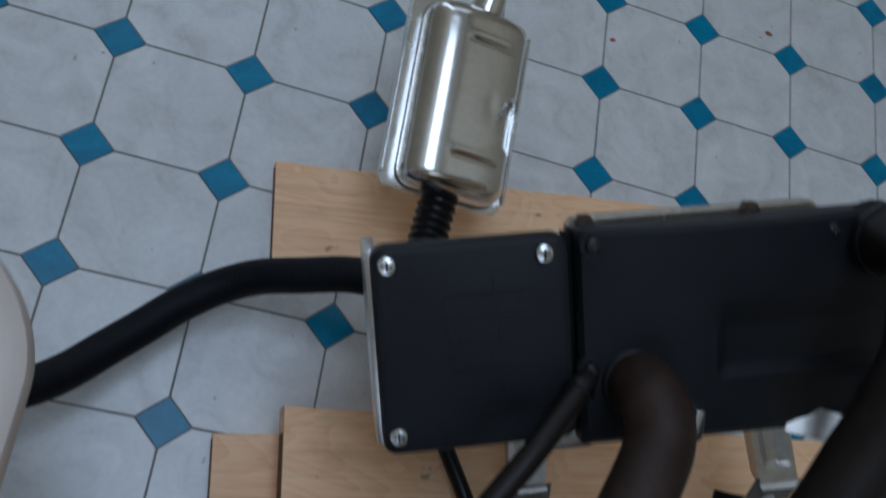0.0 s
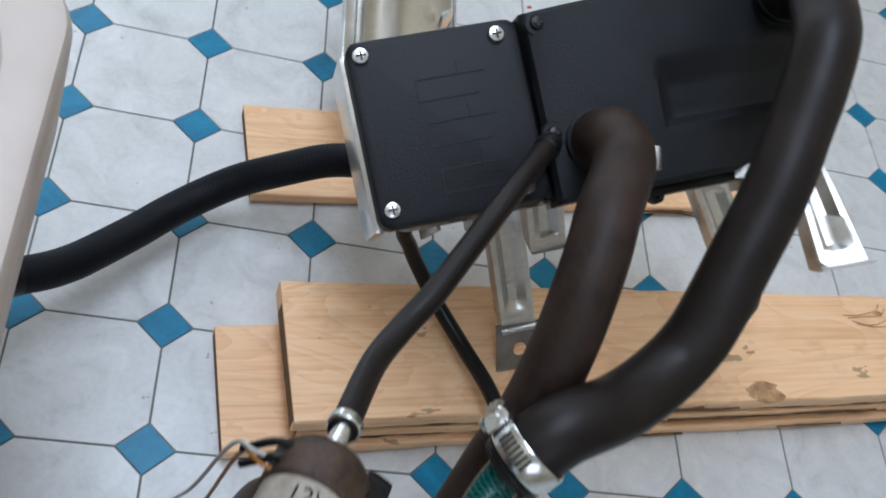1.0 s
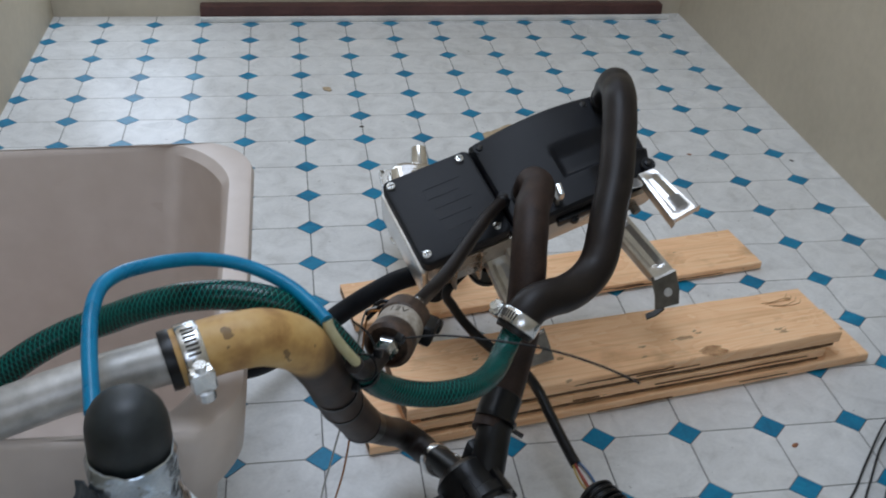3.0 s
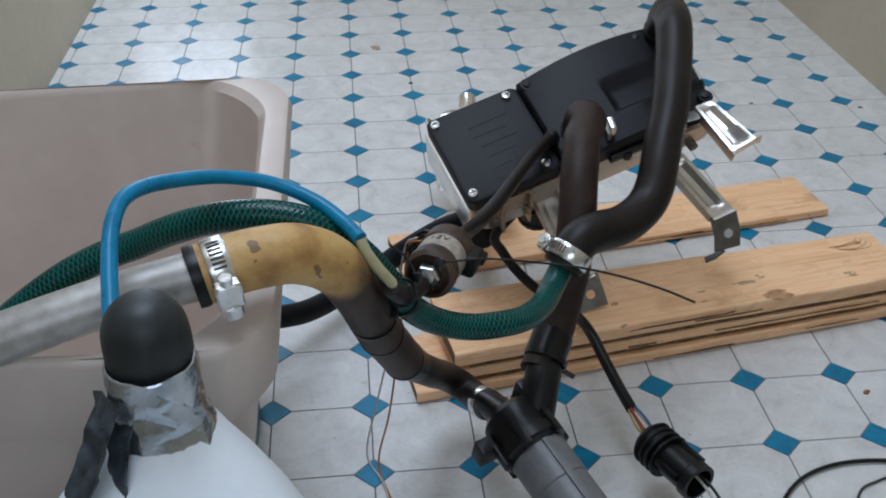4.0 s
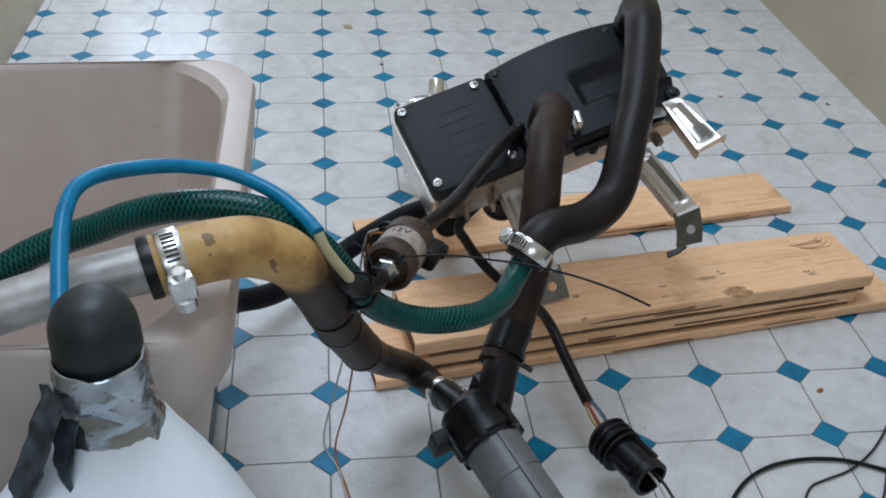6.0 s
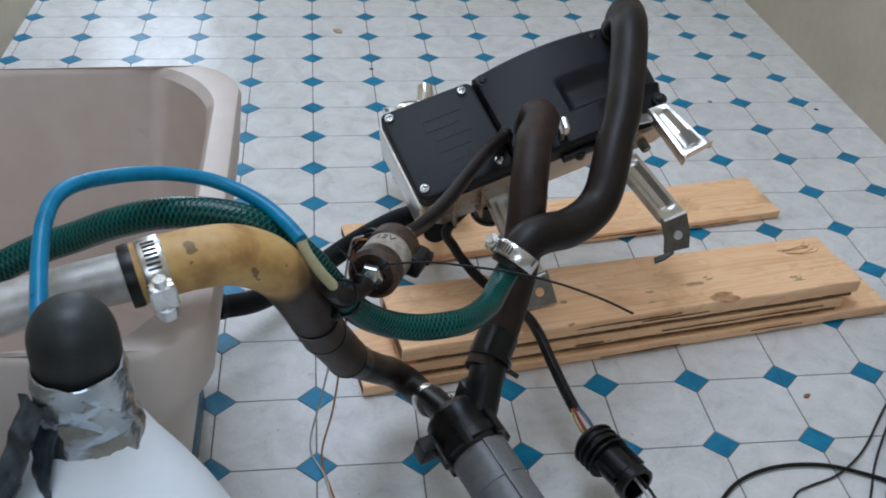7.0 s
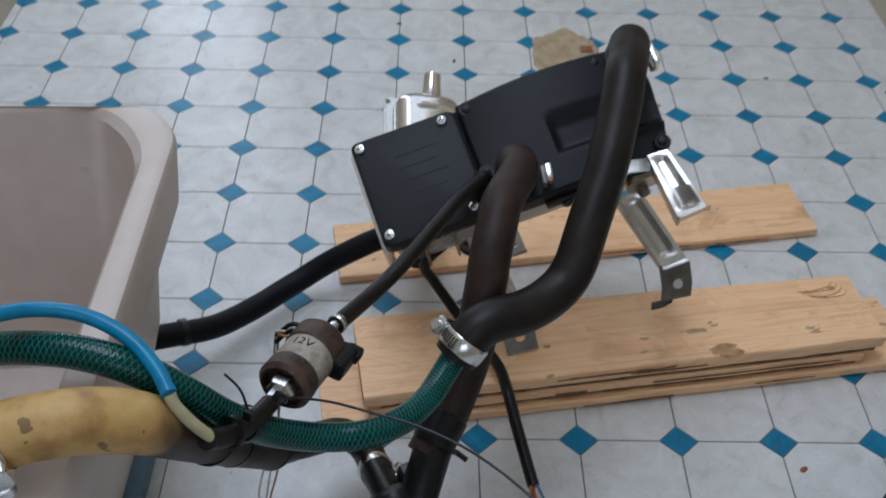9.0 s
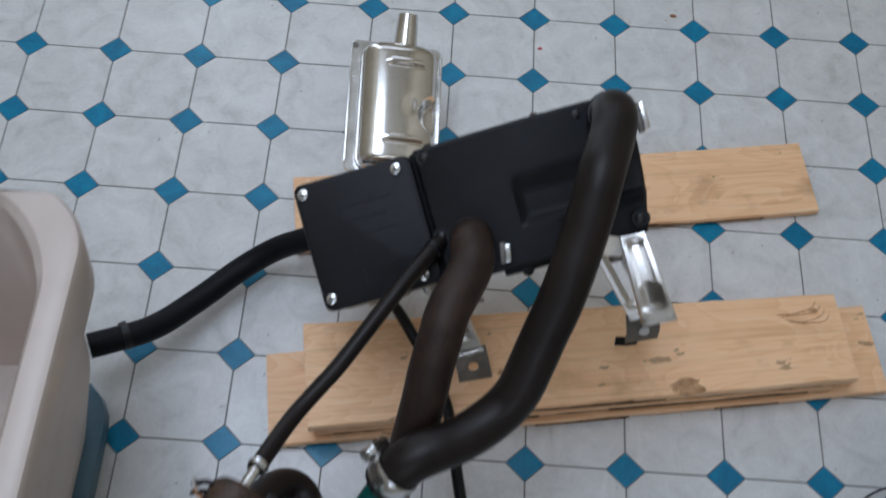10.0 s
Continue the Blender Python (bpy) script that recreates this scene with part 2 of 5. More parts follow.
def part(name, bm, mat, parent, label=""):
    return finish(name, bm, mat, parent, label)


def thing(name, m, label, category, group="", kind=""):
    ob = new(name)
    ob.empty_display_size = 0.02
    ob.matrix_world = m
    return tagged(ob, label, category, group, kind)


def bevelled_box(bm, lo, hi, r=0.002, seg=2):
    c = [(a + b) / 2 for a, b in zip(lo, hi)]
    s = [b - a for a, b in zip(lo, hi)]
    made = bmesh.ops.create_cube(bm, size=1, matrix=Matrix.Translation(c) @ Matrix.Diagonal((*s, 1)))
    if r:
        edges = list({e for v in made["verts"] for e in v.link_edges})
        bmesh.ops.bevel(bm, geom=edges, offset=r, segments=seg, affect="EDGES", profile=0.6)


def smooth_path(pts, step):
    """Catmull-Rom through the points, resampled at even steps."""
    p = [Vector(q) for q in pts]
    p = [2 * p[0] - p[1]] + p + [2 * p[-1] - p[-2]]
    fine = []
    for i in range(1, len(p) - 2):
        a, b, c, d = p[i - 1:i + 3]
        for k in range(24):
            t = k / 24
            fine.append(0.5 * (2 * b + (c - a) * t + (2 * a - 5 * b + 4 * c - d) * t * t + (3 * b - a - 3 * c + d) * t ** 3))
    fine.append(p[-2])
    acc = [0.0]
    for a, b in zip(fine, fine[1:]):
        acc.append(acc[-1] + (b - a).length)
    n = max(4, int(acc[-1] / step))
    out, j = [], 0
    for k in range(n + 1):
        s = acc[-1] * k / n
        while j < len(acc) - 2 and acc[j + 1] < s:
            j += 1
        f = (s - acc[j]) / max(acc[j + 1] - acc[j], 1e-9)
        out.append(fine[j].lerp(fine[j + 1], f))
    return out, acc[-1]


def tube(bm, pts, radius, sides=16, step=0.004, wall=0.0, closed=True):
    """A round tube along the points. radius: metres, or a function of the metres along it."""
    path, length = smooth_path(pts, step)
    uv = bm.loops.layers.uv.verify()
    side = Vector((0, 0, 1)) if abs((path[1] - path[0]).normalized().z) < 0.9 else Vector((1, 0, 0))
    rings, n = [], len(path)
    for i, q in enumerate(path):
        d = (path[min(i + 1, n - 1)] - path[max(i - 1, 0)]).normalized()
        side = (side - d * side.dot(d)).normalized()
        up = d.cross(side)
        s = length * i / (n - 1)
        r = radius(s) if callable(radius) else radius
        rings.append([bm.verts.new(q + (side * math.cos(a) + up * math.sin(a)) * r) for a in (2 * math.pi * k / sides for k in range(sides))])
    for i in range(n - 1):
        for k in range(sides):
            f = bm.faces.new((rings[i][k], rings[i][(k + 1) % sides], rings[i + 1][(k + 1) % sides], rings[i + 1][k]))
            for loop, (uu, vv) in zip(f.loops, ((k, i), (k + 1, i), (k + 1, i + 1), (k, i + 1))):
                loop[uv].uv = (uu / sides, length * vv / (n - 1))
    if closed:
        bm.faces.new(rings[0])
        bm.faces.new(rings[-1])
    return path


def turned(bm, profile, m=None, sides=24, close=True):
    """A turned body: (radius, height) pairs round the local z axis, set at the pose m."""
    m = m or Matrix()
    rings = []
    for r, z in profile:
        if r < 1e-6:
            rings.append([bm.verts.new(m @ Vector((0, 0, z)))])
        else:
            rings.append([bm.verts.new(m @ Vector((r * math.cos(a), r * math.sin(a), z))) for a in (2 * math.pi * k / sides for k in range(sides))])
    for a, b in zip(rings, rings[1:]):
        for k in range(sides):
            q = [a[k % len(a)], a[(k + 1) % len(a)], b[(k + 1) % len(b)], b[k % len(b)]]
            q = list(dict.fromkeys(q))
            if len(q) > 2:
                bm.faces.new(q)
    if close:
        for ring in (rings[0], rings[-1]):
            if len(ring) > 2:
                bm.faces.new(ring)


def along(a, b):
    """A pose at a whose z axis points to b."""
    a, b = Vector(a), Vector(b)
    return Matrix.Translation(a) @ (b - a).to_track_quat("Z", "Y").to_matrix().to_4x4()


def rounded_loop(x0, x1, y0, y1, r, z, seg=6):
    out = []
    for cx, cy, a0 in ((x1 - r, y1 - r, 0), (x0 + r, y1 - r, 90), (x0 + r, y0 + r, 180), (x1 - r, y0 + r, 270)):
        for k in range(seg + 1):
            a = radians(a0 + 90 * k / seg)
            out.append(Vector((cx + r * math.cos(a), cy + r * math.sin(a), z)))
    return out


def loft(bm, loops, cap_first=True, cap_last=True):
    rows = [[bm.verts.new(p) for p in loop] for loop in loops]
    n = len(rows[0])
    for a, b in zip(rows, rows[1:]):
        for k in range(n):
            bm.faces.new((a[k], a[(k + 1) % n], b[(k + 1) % n], b[k]))
    if cap_first:
        bm.faces.new(rows[0])
    if cap_last:
        bm.faces.new(rows[-1])


def ribbon(bm, pts, across, width, thick):
    """A bent strip of sheet metal along the points, with its width along the direction given."""
    across = Vector(across).normalized()
    p = [Vector(q) for q in pts]
    rows = []
    for i, q in enumerate(p):
        d = (p[min(i + 1, len(p) - 1)] - p[max(i - 1, 0)]).normalized()
        a = (across - d * across.dot(d)).normalized()
        up = d.cross(a)
        rows.append([bm.verts.new(q + a * width / 2 * sx + up * thick / 2 * sy) for sx, sy in ((-1, -1), (1, -1), (1, 1), (-1, 1))])
    for a, b in zip(rows, rows[1:]):
        for k in range(4):
            bm.faces.new((a[k], a[(k + 1) % 4], b[(k + 1) % 4], b[k]))
    bm.faces.new(rows[0])
    bm.faces.new(rows[-1])


def plain_box(name, lo, hi, mat, parent=None, r=0.0, label=""):
    bm = bmesh.new()
    bevelled_box(bm, lo, hi, r)
    return finish(name, bm, mat, parent, label, smooth=0 if not r else 35)


# ---------- room shell ----------
T = 0.12
tagged(plain_box("wall_right", (X1, Y0 - T, -0.02), (X1 + T, Y1 + T, TOP), M_WALL), "cream painted wall, slightly stained", "wall", kind="structure")
tagged(plain_box("wall_left", (X0 - T, Y0 - T, -0.02), (X0, Y1 + T, TOP), M_WALL), "cream painted wall beside the tub", "wall", kind="structure")


def wall_with_opening(name, y, ox0, ox1, oz0, oz1, label, also=None):
    bm = bmesh.new()
    holes = [(ox0, ox1, oz0, oz1)] + ([also] if also else [])
    holes.sort()
    x = X0
    for hx0, hx1, hz0, hz1 in holes:
        if hx0 > x:
            bevelled_box(bm, (x, y, -0.02), (hx0, y + T, TOP), 0)
        if hz0 > -0.02:
            bevelled_box(bm, (hx0, y, -0.02), (hx1, y + T, hz0), 0)
        bevelled_box(bm, (hx0, y, hz1), (hx1, y + T, TOP), 0)
        x = hx1
    bevelled_box(bm, (x, y, -0.02), (X1, y + T, TOP), 0)
    return tagged(finish(name, bm, M_WALL, smooth=0), label, "wall", kind="structure")


wall_with_opening("wall_far", Y1, -0.11, 0.64, 0.92, 1.78, "cream painted end wall with a window", (-0.36, -0.12, 0.10, 1.86))
wall_with_opening("wall_rear", Y0 - T, -0.25, 0.65, 0.95, 1.75, "cream painted wall with a window")
bm = bmesh.new()
for lo, hi in (((X0 - T, Y0 - T), (X1 + T, -0.42)), ((X0 - T, 0.76), (X1 + T, Y1 + T)), ((X0 - T, -0.42), (-0.32, 0.76)), ((0.36, -0.42), (X1 + T, 0.76))):
    bevelled_box(bm, (*lo, TOP), (*hi, TOP + 0.08), 0)
tagged(finish("ceiling", bm, M_CEIL, smooth=0), "white painted ceiling with a roof hatch", "ceiling", kind="structure")
tagged(plain_box("threshold", (-0.10, Y1 - 0.028, 0.0), (0.868, Y1 + 0.0, 0.030), M_DOOR, r=0.004), "dark red-brown door threshold on the floor", "threshold", kind="structure")
tagged(plain_box("trim", (-0.10, Y1 - 0.040, 0.0), (0.880, Y1 - 0.029, 0.010), M_TRIM, r=0.003), "white painted floor strip before the threshold", "trim", kind="structure")


def window(name, y, x0, x1, z0, z1, label):
    w = tagged(new(name), label, "window", kind="structure")
    bm = bmesh.new()
    f = 0.025
    for lo, hi in (((x0, y, z0), (x0 + f, y + 0.04, z1)), ((x1 - f, y, z0), (x1, y + 0.04, z1)), ((x0 + f, y, z0), (x1 - f, y + 0.04, z0 + f)), ((x0 + f, y, z1 - f), (x1 - f, y + 0.04, z1))):
        bevelled_box(bm, lo, hi, 0.002)
    part("window_frame", bm, M_TRIM, w)


window("window_1", Y1 + 0.05, -0.11, 0.64, 0.92, 1.78, "white framed window in the end wall")
window("window_2", Y1 + 0.05, -0.36, -0.12, 0.10, 1.86, "tall narrow white framed window")
window("window_3", Y0 - T + 0.02, -0.25, 0.65, 0.95, 1.75, "white framed window in the rear wall")

# ---------- heater ----------
S_TL = Vector((0.171, 0.144, 0.2213))
U = Vector((0.93602, 0.24952, 0.24820)).normalized()
V = Vector((-0.33673, 0.84003, 0.42540))
V = (V - U * V.dot(U)).normalized()
N = U.cross(V)
HEATER = Matrix(((U.x, V.x, N.x, S_TL.x), (U.y, V.y, N.y, S_TL.y), (U.z, V.z, N.z, S_TL.z), (0, 0, 0, 1)))


def on_heater(u, v, n):
    return HEATER @ Vector((u, v, n))


def build_heater():
    h = thing("heater", HEATER, "black and aluminium coolant heater propped on wooden boards", "heater")
    bm = bmesh.new()
    loops = []
    for n, g in ((-0.082, 0.016), (-0.078, 0.010), (-0.050, 0.004), (-0.030, 0.002), (-0.012, 0.0)):
        loops.append(rounded_loop(-0.004 + g, 0.232 - g, -0.096 + g, 0.006 - g, 0.014, n))
    loft(bm, loops)
    part("body", bm, M_CAST, h, "dull cast aluminium heater body")
    # ribs along the casting
    for u in (0.098, 0.190):
        bm = bmesh.new()
        bevelled_box(bm, (u, -0.0975, -0.066), (u + 0.005, -0.090, -0.014), 0.0015)
        part("rib", bm, M_CAST, h)
    bm = bmesh.new()
    loft(bm, [rounded_loop(0.0945 + g, 0.228 - g, -0.02, 0.0122 - g, 0.006, n) for n, g in ((-0.034, 0.0), (-0.025, 0.0), (-0.0235, 0.0015))])
    flange = part("flange", bm, M_CAST, h, "dull cast flange under the long cover")
    for u in (0.102, 0.189):
        bm = bmesh.new()
        turned(bm, [(0.0046, 0), (0.0046, 0.007), (0.0036, 0.0085), (0, 0.0085)], Matrix.Translation((u, 0.0100, -0.024)), 6)
        part("flange_bolt", bm, M_GRIME, flange, "small rusty bolt head")
    bm = bmesh.new()
    bevelled_box(bm, (-0.0105, -0.094, -0.062), (-0.003, 0.006, -0.012), 0.003)
    part("end_plate", bm, M_STEEL, h, "bright stamped steel end plate")
    bm = bmesh.new()
    turned(bm, [(0.021, 0), (0.021, 0.012), (0.0195, 0.013), (0.0195, 0.030), (0.021, 0.031), (0.021, 0.036), (0.016, 0.039), (0.013, 0.039), (0.013, 0.01)], Matrix.Translation((0.076, -0.072, -0.080)) @ pose(0, 0, 0, 180, 0, 0), 20)
    part("inlet_stub", bm, M_GLOSSB, h, "short black inlet stub")
    for u in (0.024, 0.052):
        bm = bmesh.new()
        bevelled_box(bm, (u, -0.0985, -0.072), (u + 0.0025, -0.088, -0.012), 0.0008)
        part("rib", bm, M_CAST, h)
    # added black strip: paints the shade of the gap between the covers
    bm = bmesh.new()
    bevelled_box(bm, (0.0875, -0.0935, -0.0135), (0.0925, 0.0080, -0.0060), 0)
    part("gap_shade", bm, M_KNIT, h, "black strip standing in for the shade between the covers")
    # square cover
    bm = bmesh.new()
    loft(bm, [rounded_loop(-0.0075 + g, 0.0885 - g, -0.094 + g, 0.0085 - g, 0.007, n, 4) for n, g in ((-0.013, 0), (0.0006, 0), (0.0024, 0.0012), (0.003, 0.003))])
    cover = part("front_cover", bm, M_PLASTIC, h, "square black plastic cover with moulded lines")
    for x0, y0, w, d in ((0.026, -0.018, 0.040, 0.011), (0.028, -0.042, 0.040, 0.012), (0.030, -0.068, 0.040, 0.012)):
        for lo, hi in (((x0, y0 - d), (x0 + 0.0009, y0)), ((x0, y0), (x0 + w, y0 + 0.0009)), ((x0, y0 - d - 0.0009), (x0 + w * 0.85, y0 - d)), ((x0 + w * 0.6, y0 + 0.001), (x0 + w * 0.6 + 0.0009, y0 + 0.008))):
            bm = bmesh.new()
            bevelled_box(bm, (*lo, 0.0026), (*hi, 0.0034), 0)
            part("moulded_line", bm, M_PLASTIC, cover)
    # long cover: arched, with a sunk pocket
    bm = bmesh.new()
    nu, nv = 64, 40

    def height(a, b):
        u, v = 0.0912 + a * 0.164, -0.0985 + b * 0.108
        arch = 0.003 + 0.014 * math.sin(math.pi * min(1, a * 1.05)) ** 0.8 * (0.35 + 0.65 * b)
        e = 0.003
        d = min(u - 0.161, v + 0.066)
        arch -= 0.0065 * max(0.0, min(1.0, 0.5 + d / (2 * e))) * max(0.0, min(1.0, (-0.030 - v) / 0.014))
        low = max(0.0, min(1.0, 0.5 - (v + 0.072) / 0.006)) * max(0.0, min(1.0, 0.5 + (u - 0.195) / 0.02))
        edge = min(a * 0.164, (1 - a) * 0.164, b * 0.108, (1 - b) * 0.108)
        return u, v, arch - 0.005 * low - max(0.0, 0.003 - edge) ** 2 * 300

    def outline(a, b):
        u, v, n = height(a, b)
        bow = 0.006 * math.sin(math.pi * b) - 0.006 * (1 - b)
        return u + bow * a ** 6, v, n

    grid = [[bm.verts.new(outline(i / nu, j / nv)) for j in range(nv + 1)] for i in range(nu + 1)]
    for i in range(nu):
        for j in range(nv):
            bm.faces.new((grid[i][j], grid[i + 1][j], grid[i + 1][j + 1], grid[i][j + 1]))
    rim = [grid[i][0] for i in range(nu + 1)] + [grid[nu][j] for j in range(1, nv + 1)] + [grid[i][nv] for i in range(nu - 1, -1, -1)] + [grid[0][j] for j in range(nv - 1, 0, -1)]
    low = [bm.verts.new((v.co.x, v.co.y, -0.014)) for v in rim]
    for k in range(len(rim)):
        q = (k + 1) % len(rim)
        bm.faces.new((rim[k], rim[q], low[q], low[k]))
    bm.faces.new(low)
    part("long_cover", bm, M_PLASTIC, h, "arched black plastic cover with a sunk pocket")
    # lower fringe of the long cover
    bm = bmesh.new()
    bevelled_box(bm, (0.135, -0.104, -0.016), (0.238, -0.097, -0.006), 0.002)
    part("cover_lip", bm, M_GLOSSB, h)
    bm = bmesh.new()
    turned(bm, [(0.005, -0.003), (0.005, 0.002), (0.0035, 0.003), (0.002, 0.003), (0.002, -0.003)], Matrix.Translation((0.153, -0.103, -0.012)), 16)
    part("screw_tab", bm, M_GLOSSB, h)

    def screw(at, mat, name, r=0.0047):
        bm = bmesh.new()
        turned(bm, [(r, 0), (r, 0.0012), (r * 0.86, 0.0028), (r * 0.5, 0.0032), (0, 0.0038)], Matrix.Translation(at), 18)
        s = part(name, bm, mat, h)
        bm = bmesh.new()
        bevelled_box(bm, (at[0] - r * 0.55, at[1] - 0.0005, at[2] + 0.0030), (at[0] + r * 0.55, at[1] + 0.0005, at[2] + 0.0040), 0)
        bevelled_box(bm, (at[0] - 0.0005, at[1] - r * 0.55, at[2] + 0.0030), (at[0] + 0.0005, at[1] + r * 0.55, at[2] + 0.0040), 0)
        part("cross_slot", bm, M_INK, s)

    for at in ((0, 0, 0.003), (0.0757, 0, 0.003), (0, -0.084, 0.003), (0.0752, -0.085, 0.003)):
        screw(at, M_ZINC, "bright_screw")
    for at in ((0.0995, 0.002, 0.004), (0.218, 0.001, 0.0085), (0.2454, -0.087, 0.003), (0.096, -0.060, 0.004)):
        bm = bmesh.new()
        turned(bm, [(0.0074, -0.004), (0.0074, 0.0005), (0.0066, 0.0014), (0.0054, 0.0014)], Matrix.Translation(at), 20)
        part("screw_boss", bm, M_PLASTIC, h)
        screw((at[0], at[1], at[2] + 0.0004), M_GLOSSB, "black_screw", 0.0042)
    # hose ports
    bm = bmesh.new()
    turned(bm, [(0.018, 0), (0.018, 0.006), (0.0145, 0.008), (0.0145, 0.012)], Matrix.Translation((0.119, -0.068, 0.002)), 24)
    part("hose_port", bm, M_PLASTIC, h)
    bm = bmesh.new()
    turned(bm, [(0.019, 0), (0.018, 0.008), (0.0145, 0.012), (0.0145, 0.02)], Matrix.Translation((0.2435, -0.006, 0.0)), 24)
    part("hose_port", bm, M_PLASTIC, h)
    # brackets
    t1, t2, tip1, tip2 = (Vector(p) for p in ((0.2260, -0.0965, 0.0110), (0.2450, -0.0975, 0.0115), (0.2245, -0.1605, 0.0205), (0.2490, -0.1610, 0.0290)))
    face = (t2 - t1).cross(t1 - tip1).normalized()
    face = face if face.z > 0 else -face

    def pressed_arm(p1, p2, q1, q2, up, trough, lip):
        """A channel-shaped sheet arm: turned-down flanges, a pressed trough, an upturned lip at its end."""
        prof = [(0.0, -0.011), (0.0, -0.0015), (0.03, 0.0), (0.17, 0.0), (0.36, -trough), (0.60, -trough), (0.82, 0.0), (0.97, 0.0), (1.0, -0.0015), (1.0, -0.006)]
        bm = bmesh.new()
        rows = []
        for k in range(25):
            f = k / 24
            a, b = p1.lerp(q1, f), p2.lerp(q2, f)
            deep = max(0.0, min(1.0, (f - 0.04) / 0.08)) * max(0.0, min(1.0, (0.90 - f) / 0.06))
            rows.append([a.lerp(b, x) + up * (h * deep if h == -trough else h) for x, h in prof])
        d = ((q1 - p1) + (q2 - p2)).normalized()
        for k in range(1, 5):
            t = math.pi / 2 * k / 4
            rows.append([q1.lerp(q2, x) + d * 0.004 * math.sin(t) + up * (0.004 * (1 - math.cos(t)) + (lip if k == 4 else 0) + (0 if h > -0.002 or h == -trough else h * (1 - k / 4))) for x, h in prof])
        for off in (0.0, -0.0014):
            g = [[bm.verts.new(p + up * off) for p in row] for row in rows]
            for a, b in zip(g, g[1:]):
                for k in range(len(prof) - 1):
                    bm.faces.new((a[k], a[k + 1], b[k + 1], b[k]))
        return bm

    br = part("bracket", pressed_arm(t1, t2, tip1, tip2, face, 0.0042, 0.005), M_STEEL, h, "bright stamped steel mounting arm")
    bm = bmesh.new()
    ribbon(bm, [(0.200, -0.096, -0.002), (0.212, -0.099, 0.004), (0.2265, -0.104, 0.0075)], (0.0, -0.8, 0.5), 0.016, 0.0015)
    part("bracket_web", bm, M_STEEL, br)
    bm = bmesh.new()
    loft(bm, [[Vector((0.224 + p.x, v, -0.022 + p.y)) for p in rounded_loop(-0.017, 0.017, -0.013, 0.013, 0.009, 0)] for v in (-0.094, -0.106, -0.109)])
    part("lug", bm, M_CAST, h, "rounded cast aluminium lug")
    bm = bmesh.new()
    turned(bm, [(0.0055, 0), (0.0055, 0.006), (0.0045, 0.0075), (0, 0.0075)], Matrix.Translation((0.222, -0.109, -0.031)) @ pose(0, 0, 0, 90, 0, 0), 6)
    part("bolt", bm, M_DARKSTEEL, h, "dull dark bolt head")
    inv = HEATER.inverted()

    def world_ribbon(pts, across, width):
        bm = bmesh.new()
        ribbon(bm, [inv @ Vector(p) for p in pts], inv.to_3x3() @ Vector(across), width, 0.0018)
        return bm

    w = U * 0.0128
    p, q = Vector((0.4145, 0.153, 0.1710)), Vector((0.4568, 0.1030, 0.1318))
    iv = inv.to_3x3()
    nrm = U.cross(q - p).normalized()
    nrm = nrm if nrm.z > 0 else -nrm
    b2 = part("bracket", pressed_arm(inv @ (p - w), inv @ (p + w), inv @ (q - w), inv @ (q + w), iv @ nrm, 0.0045, 0.0), M_STEEL, h, "ribbed steel mounting leg")
    foot = part("foot", world_ribbon([(0.4572, 0.1035, 0.1305), (0.4618, 0.0950, 0.1120), (0.4635, 0.0925, 0.0955)], U, 0.029), M_DARKSTEEL, b2, "flat dull steel foot with a bolt hole")
    bm = bmesh.new()
    turned(bm, [(0.0046, -0.0022), (0.0046, 0.0016), (0.0, 0.0016)], inv @ along((0.4622, 0.0944, 0.1130), (0.4625, 0.0830, 0.1160)), 16)
    part("bolt_hole", bm, M_TILE, foot, "pale floor seen through the bolt hole")
    part("toe", world_ribbon([(0.4600, 0.0925, 0.0950), (0.4530, 0.0940, 0.0860), (0.4440, 0.0960, 0.0800)], (0.3, 1.0, 0.2), 0.008), M_GLOSSB, b2, "small black turned-in toe")
    def world_arm(p, q, width, trough):
        w = U * (width / 2)
        up = U.cross(q - p).normalized()
        up = up if up.z > 0 else -up
        return pressed_arm(inv @ (p - w), inv @ (p + w), inv @ (q - w), inv @ (q + w), iv @ up, trough, 0.0)

    b3 = part("bracket", world_arm(Vector((0.2760, 0.1140, 0.1560)), Vector((0.3130, 0.0785, 0.0805)), 0.024, 0.004), M_STEEL, h, "ribbed steel mounting leg standing on the boards")
    part("foot", world_ribbon([(0.313, 0.079, 0.080), (0.3183, 0.0684, 0.066), (0.322, 0.060, 0.054)], U, 0.030), M_DARKSTEEL, b3, "flat dull steel foot with a bolt hole")
    bm = bmesh.new()
    turned(bm, [(0.0046, -0.0013), (0.0046, 0.0013), (0.0, 0.0013)], inv @ along((0.3186, 0.0676, 0.0667), (0.322, 0.045, 0.075)), 16)
    part("bolt_hole", bm, M_WOOD, b3, "pine seen through the bolt hole")
    part("bracket", world_arm(on_heater(0.095, -0.088, -0.034), on_heater(0.098, -0.116, -0.056), 0.024, 0.004), M_STEEL, h, "short ribbed steel mounting arm")
    return h


build_heater()

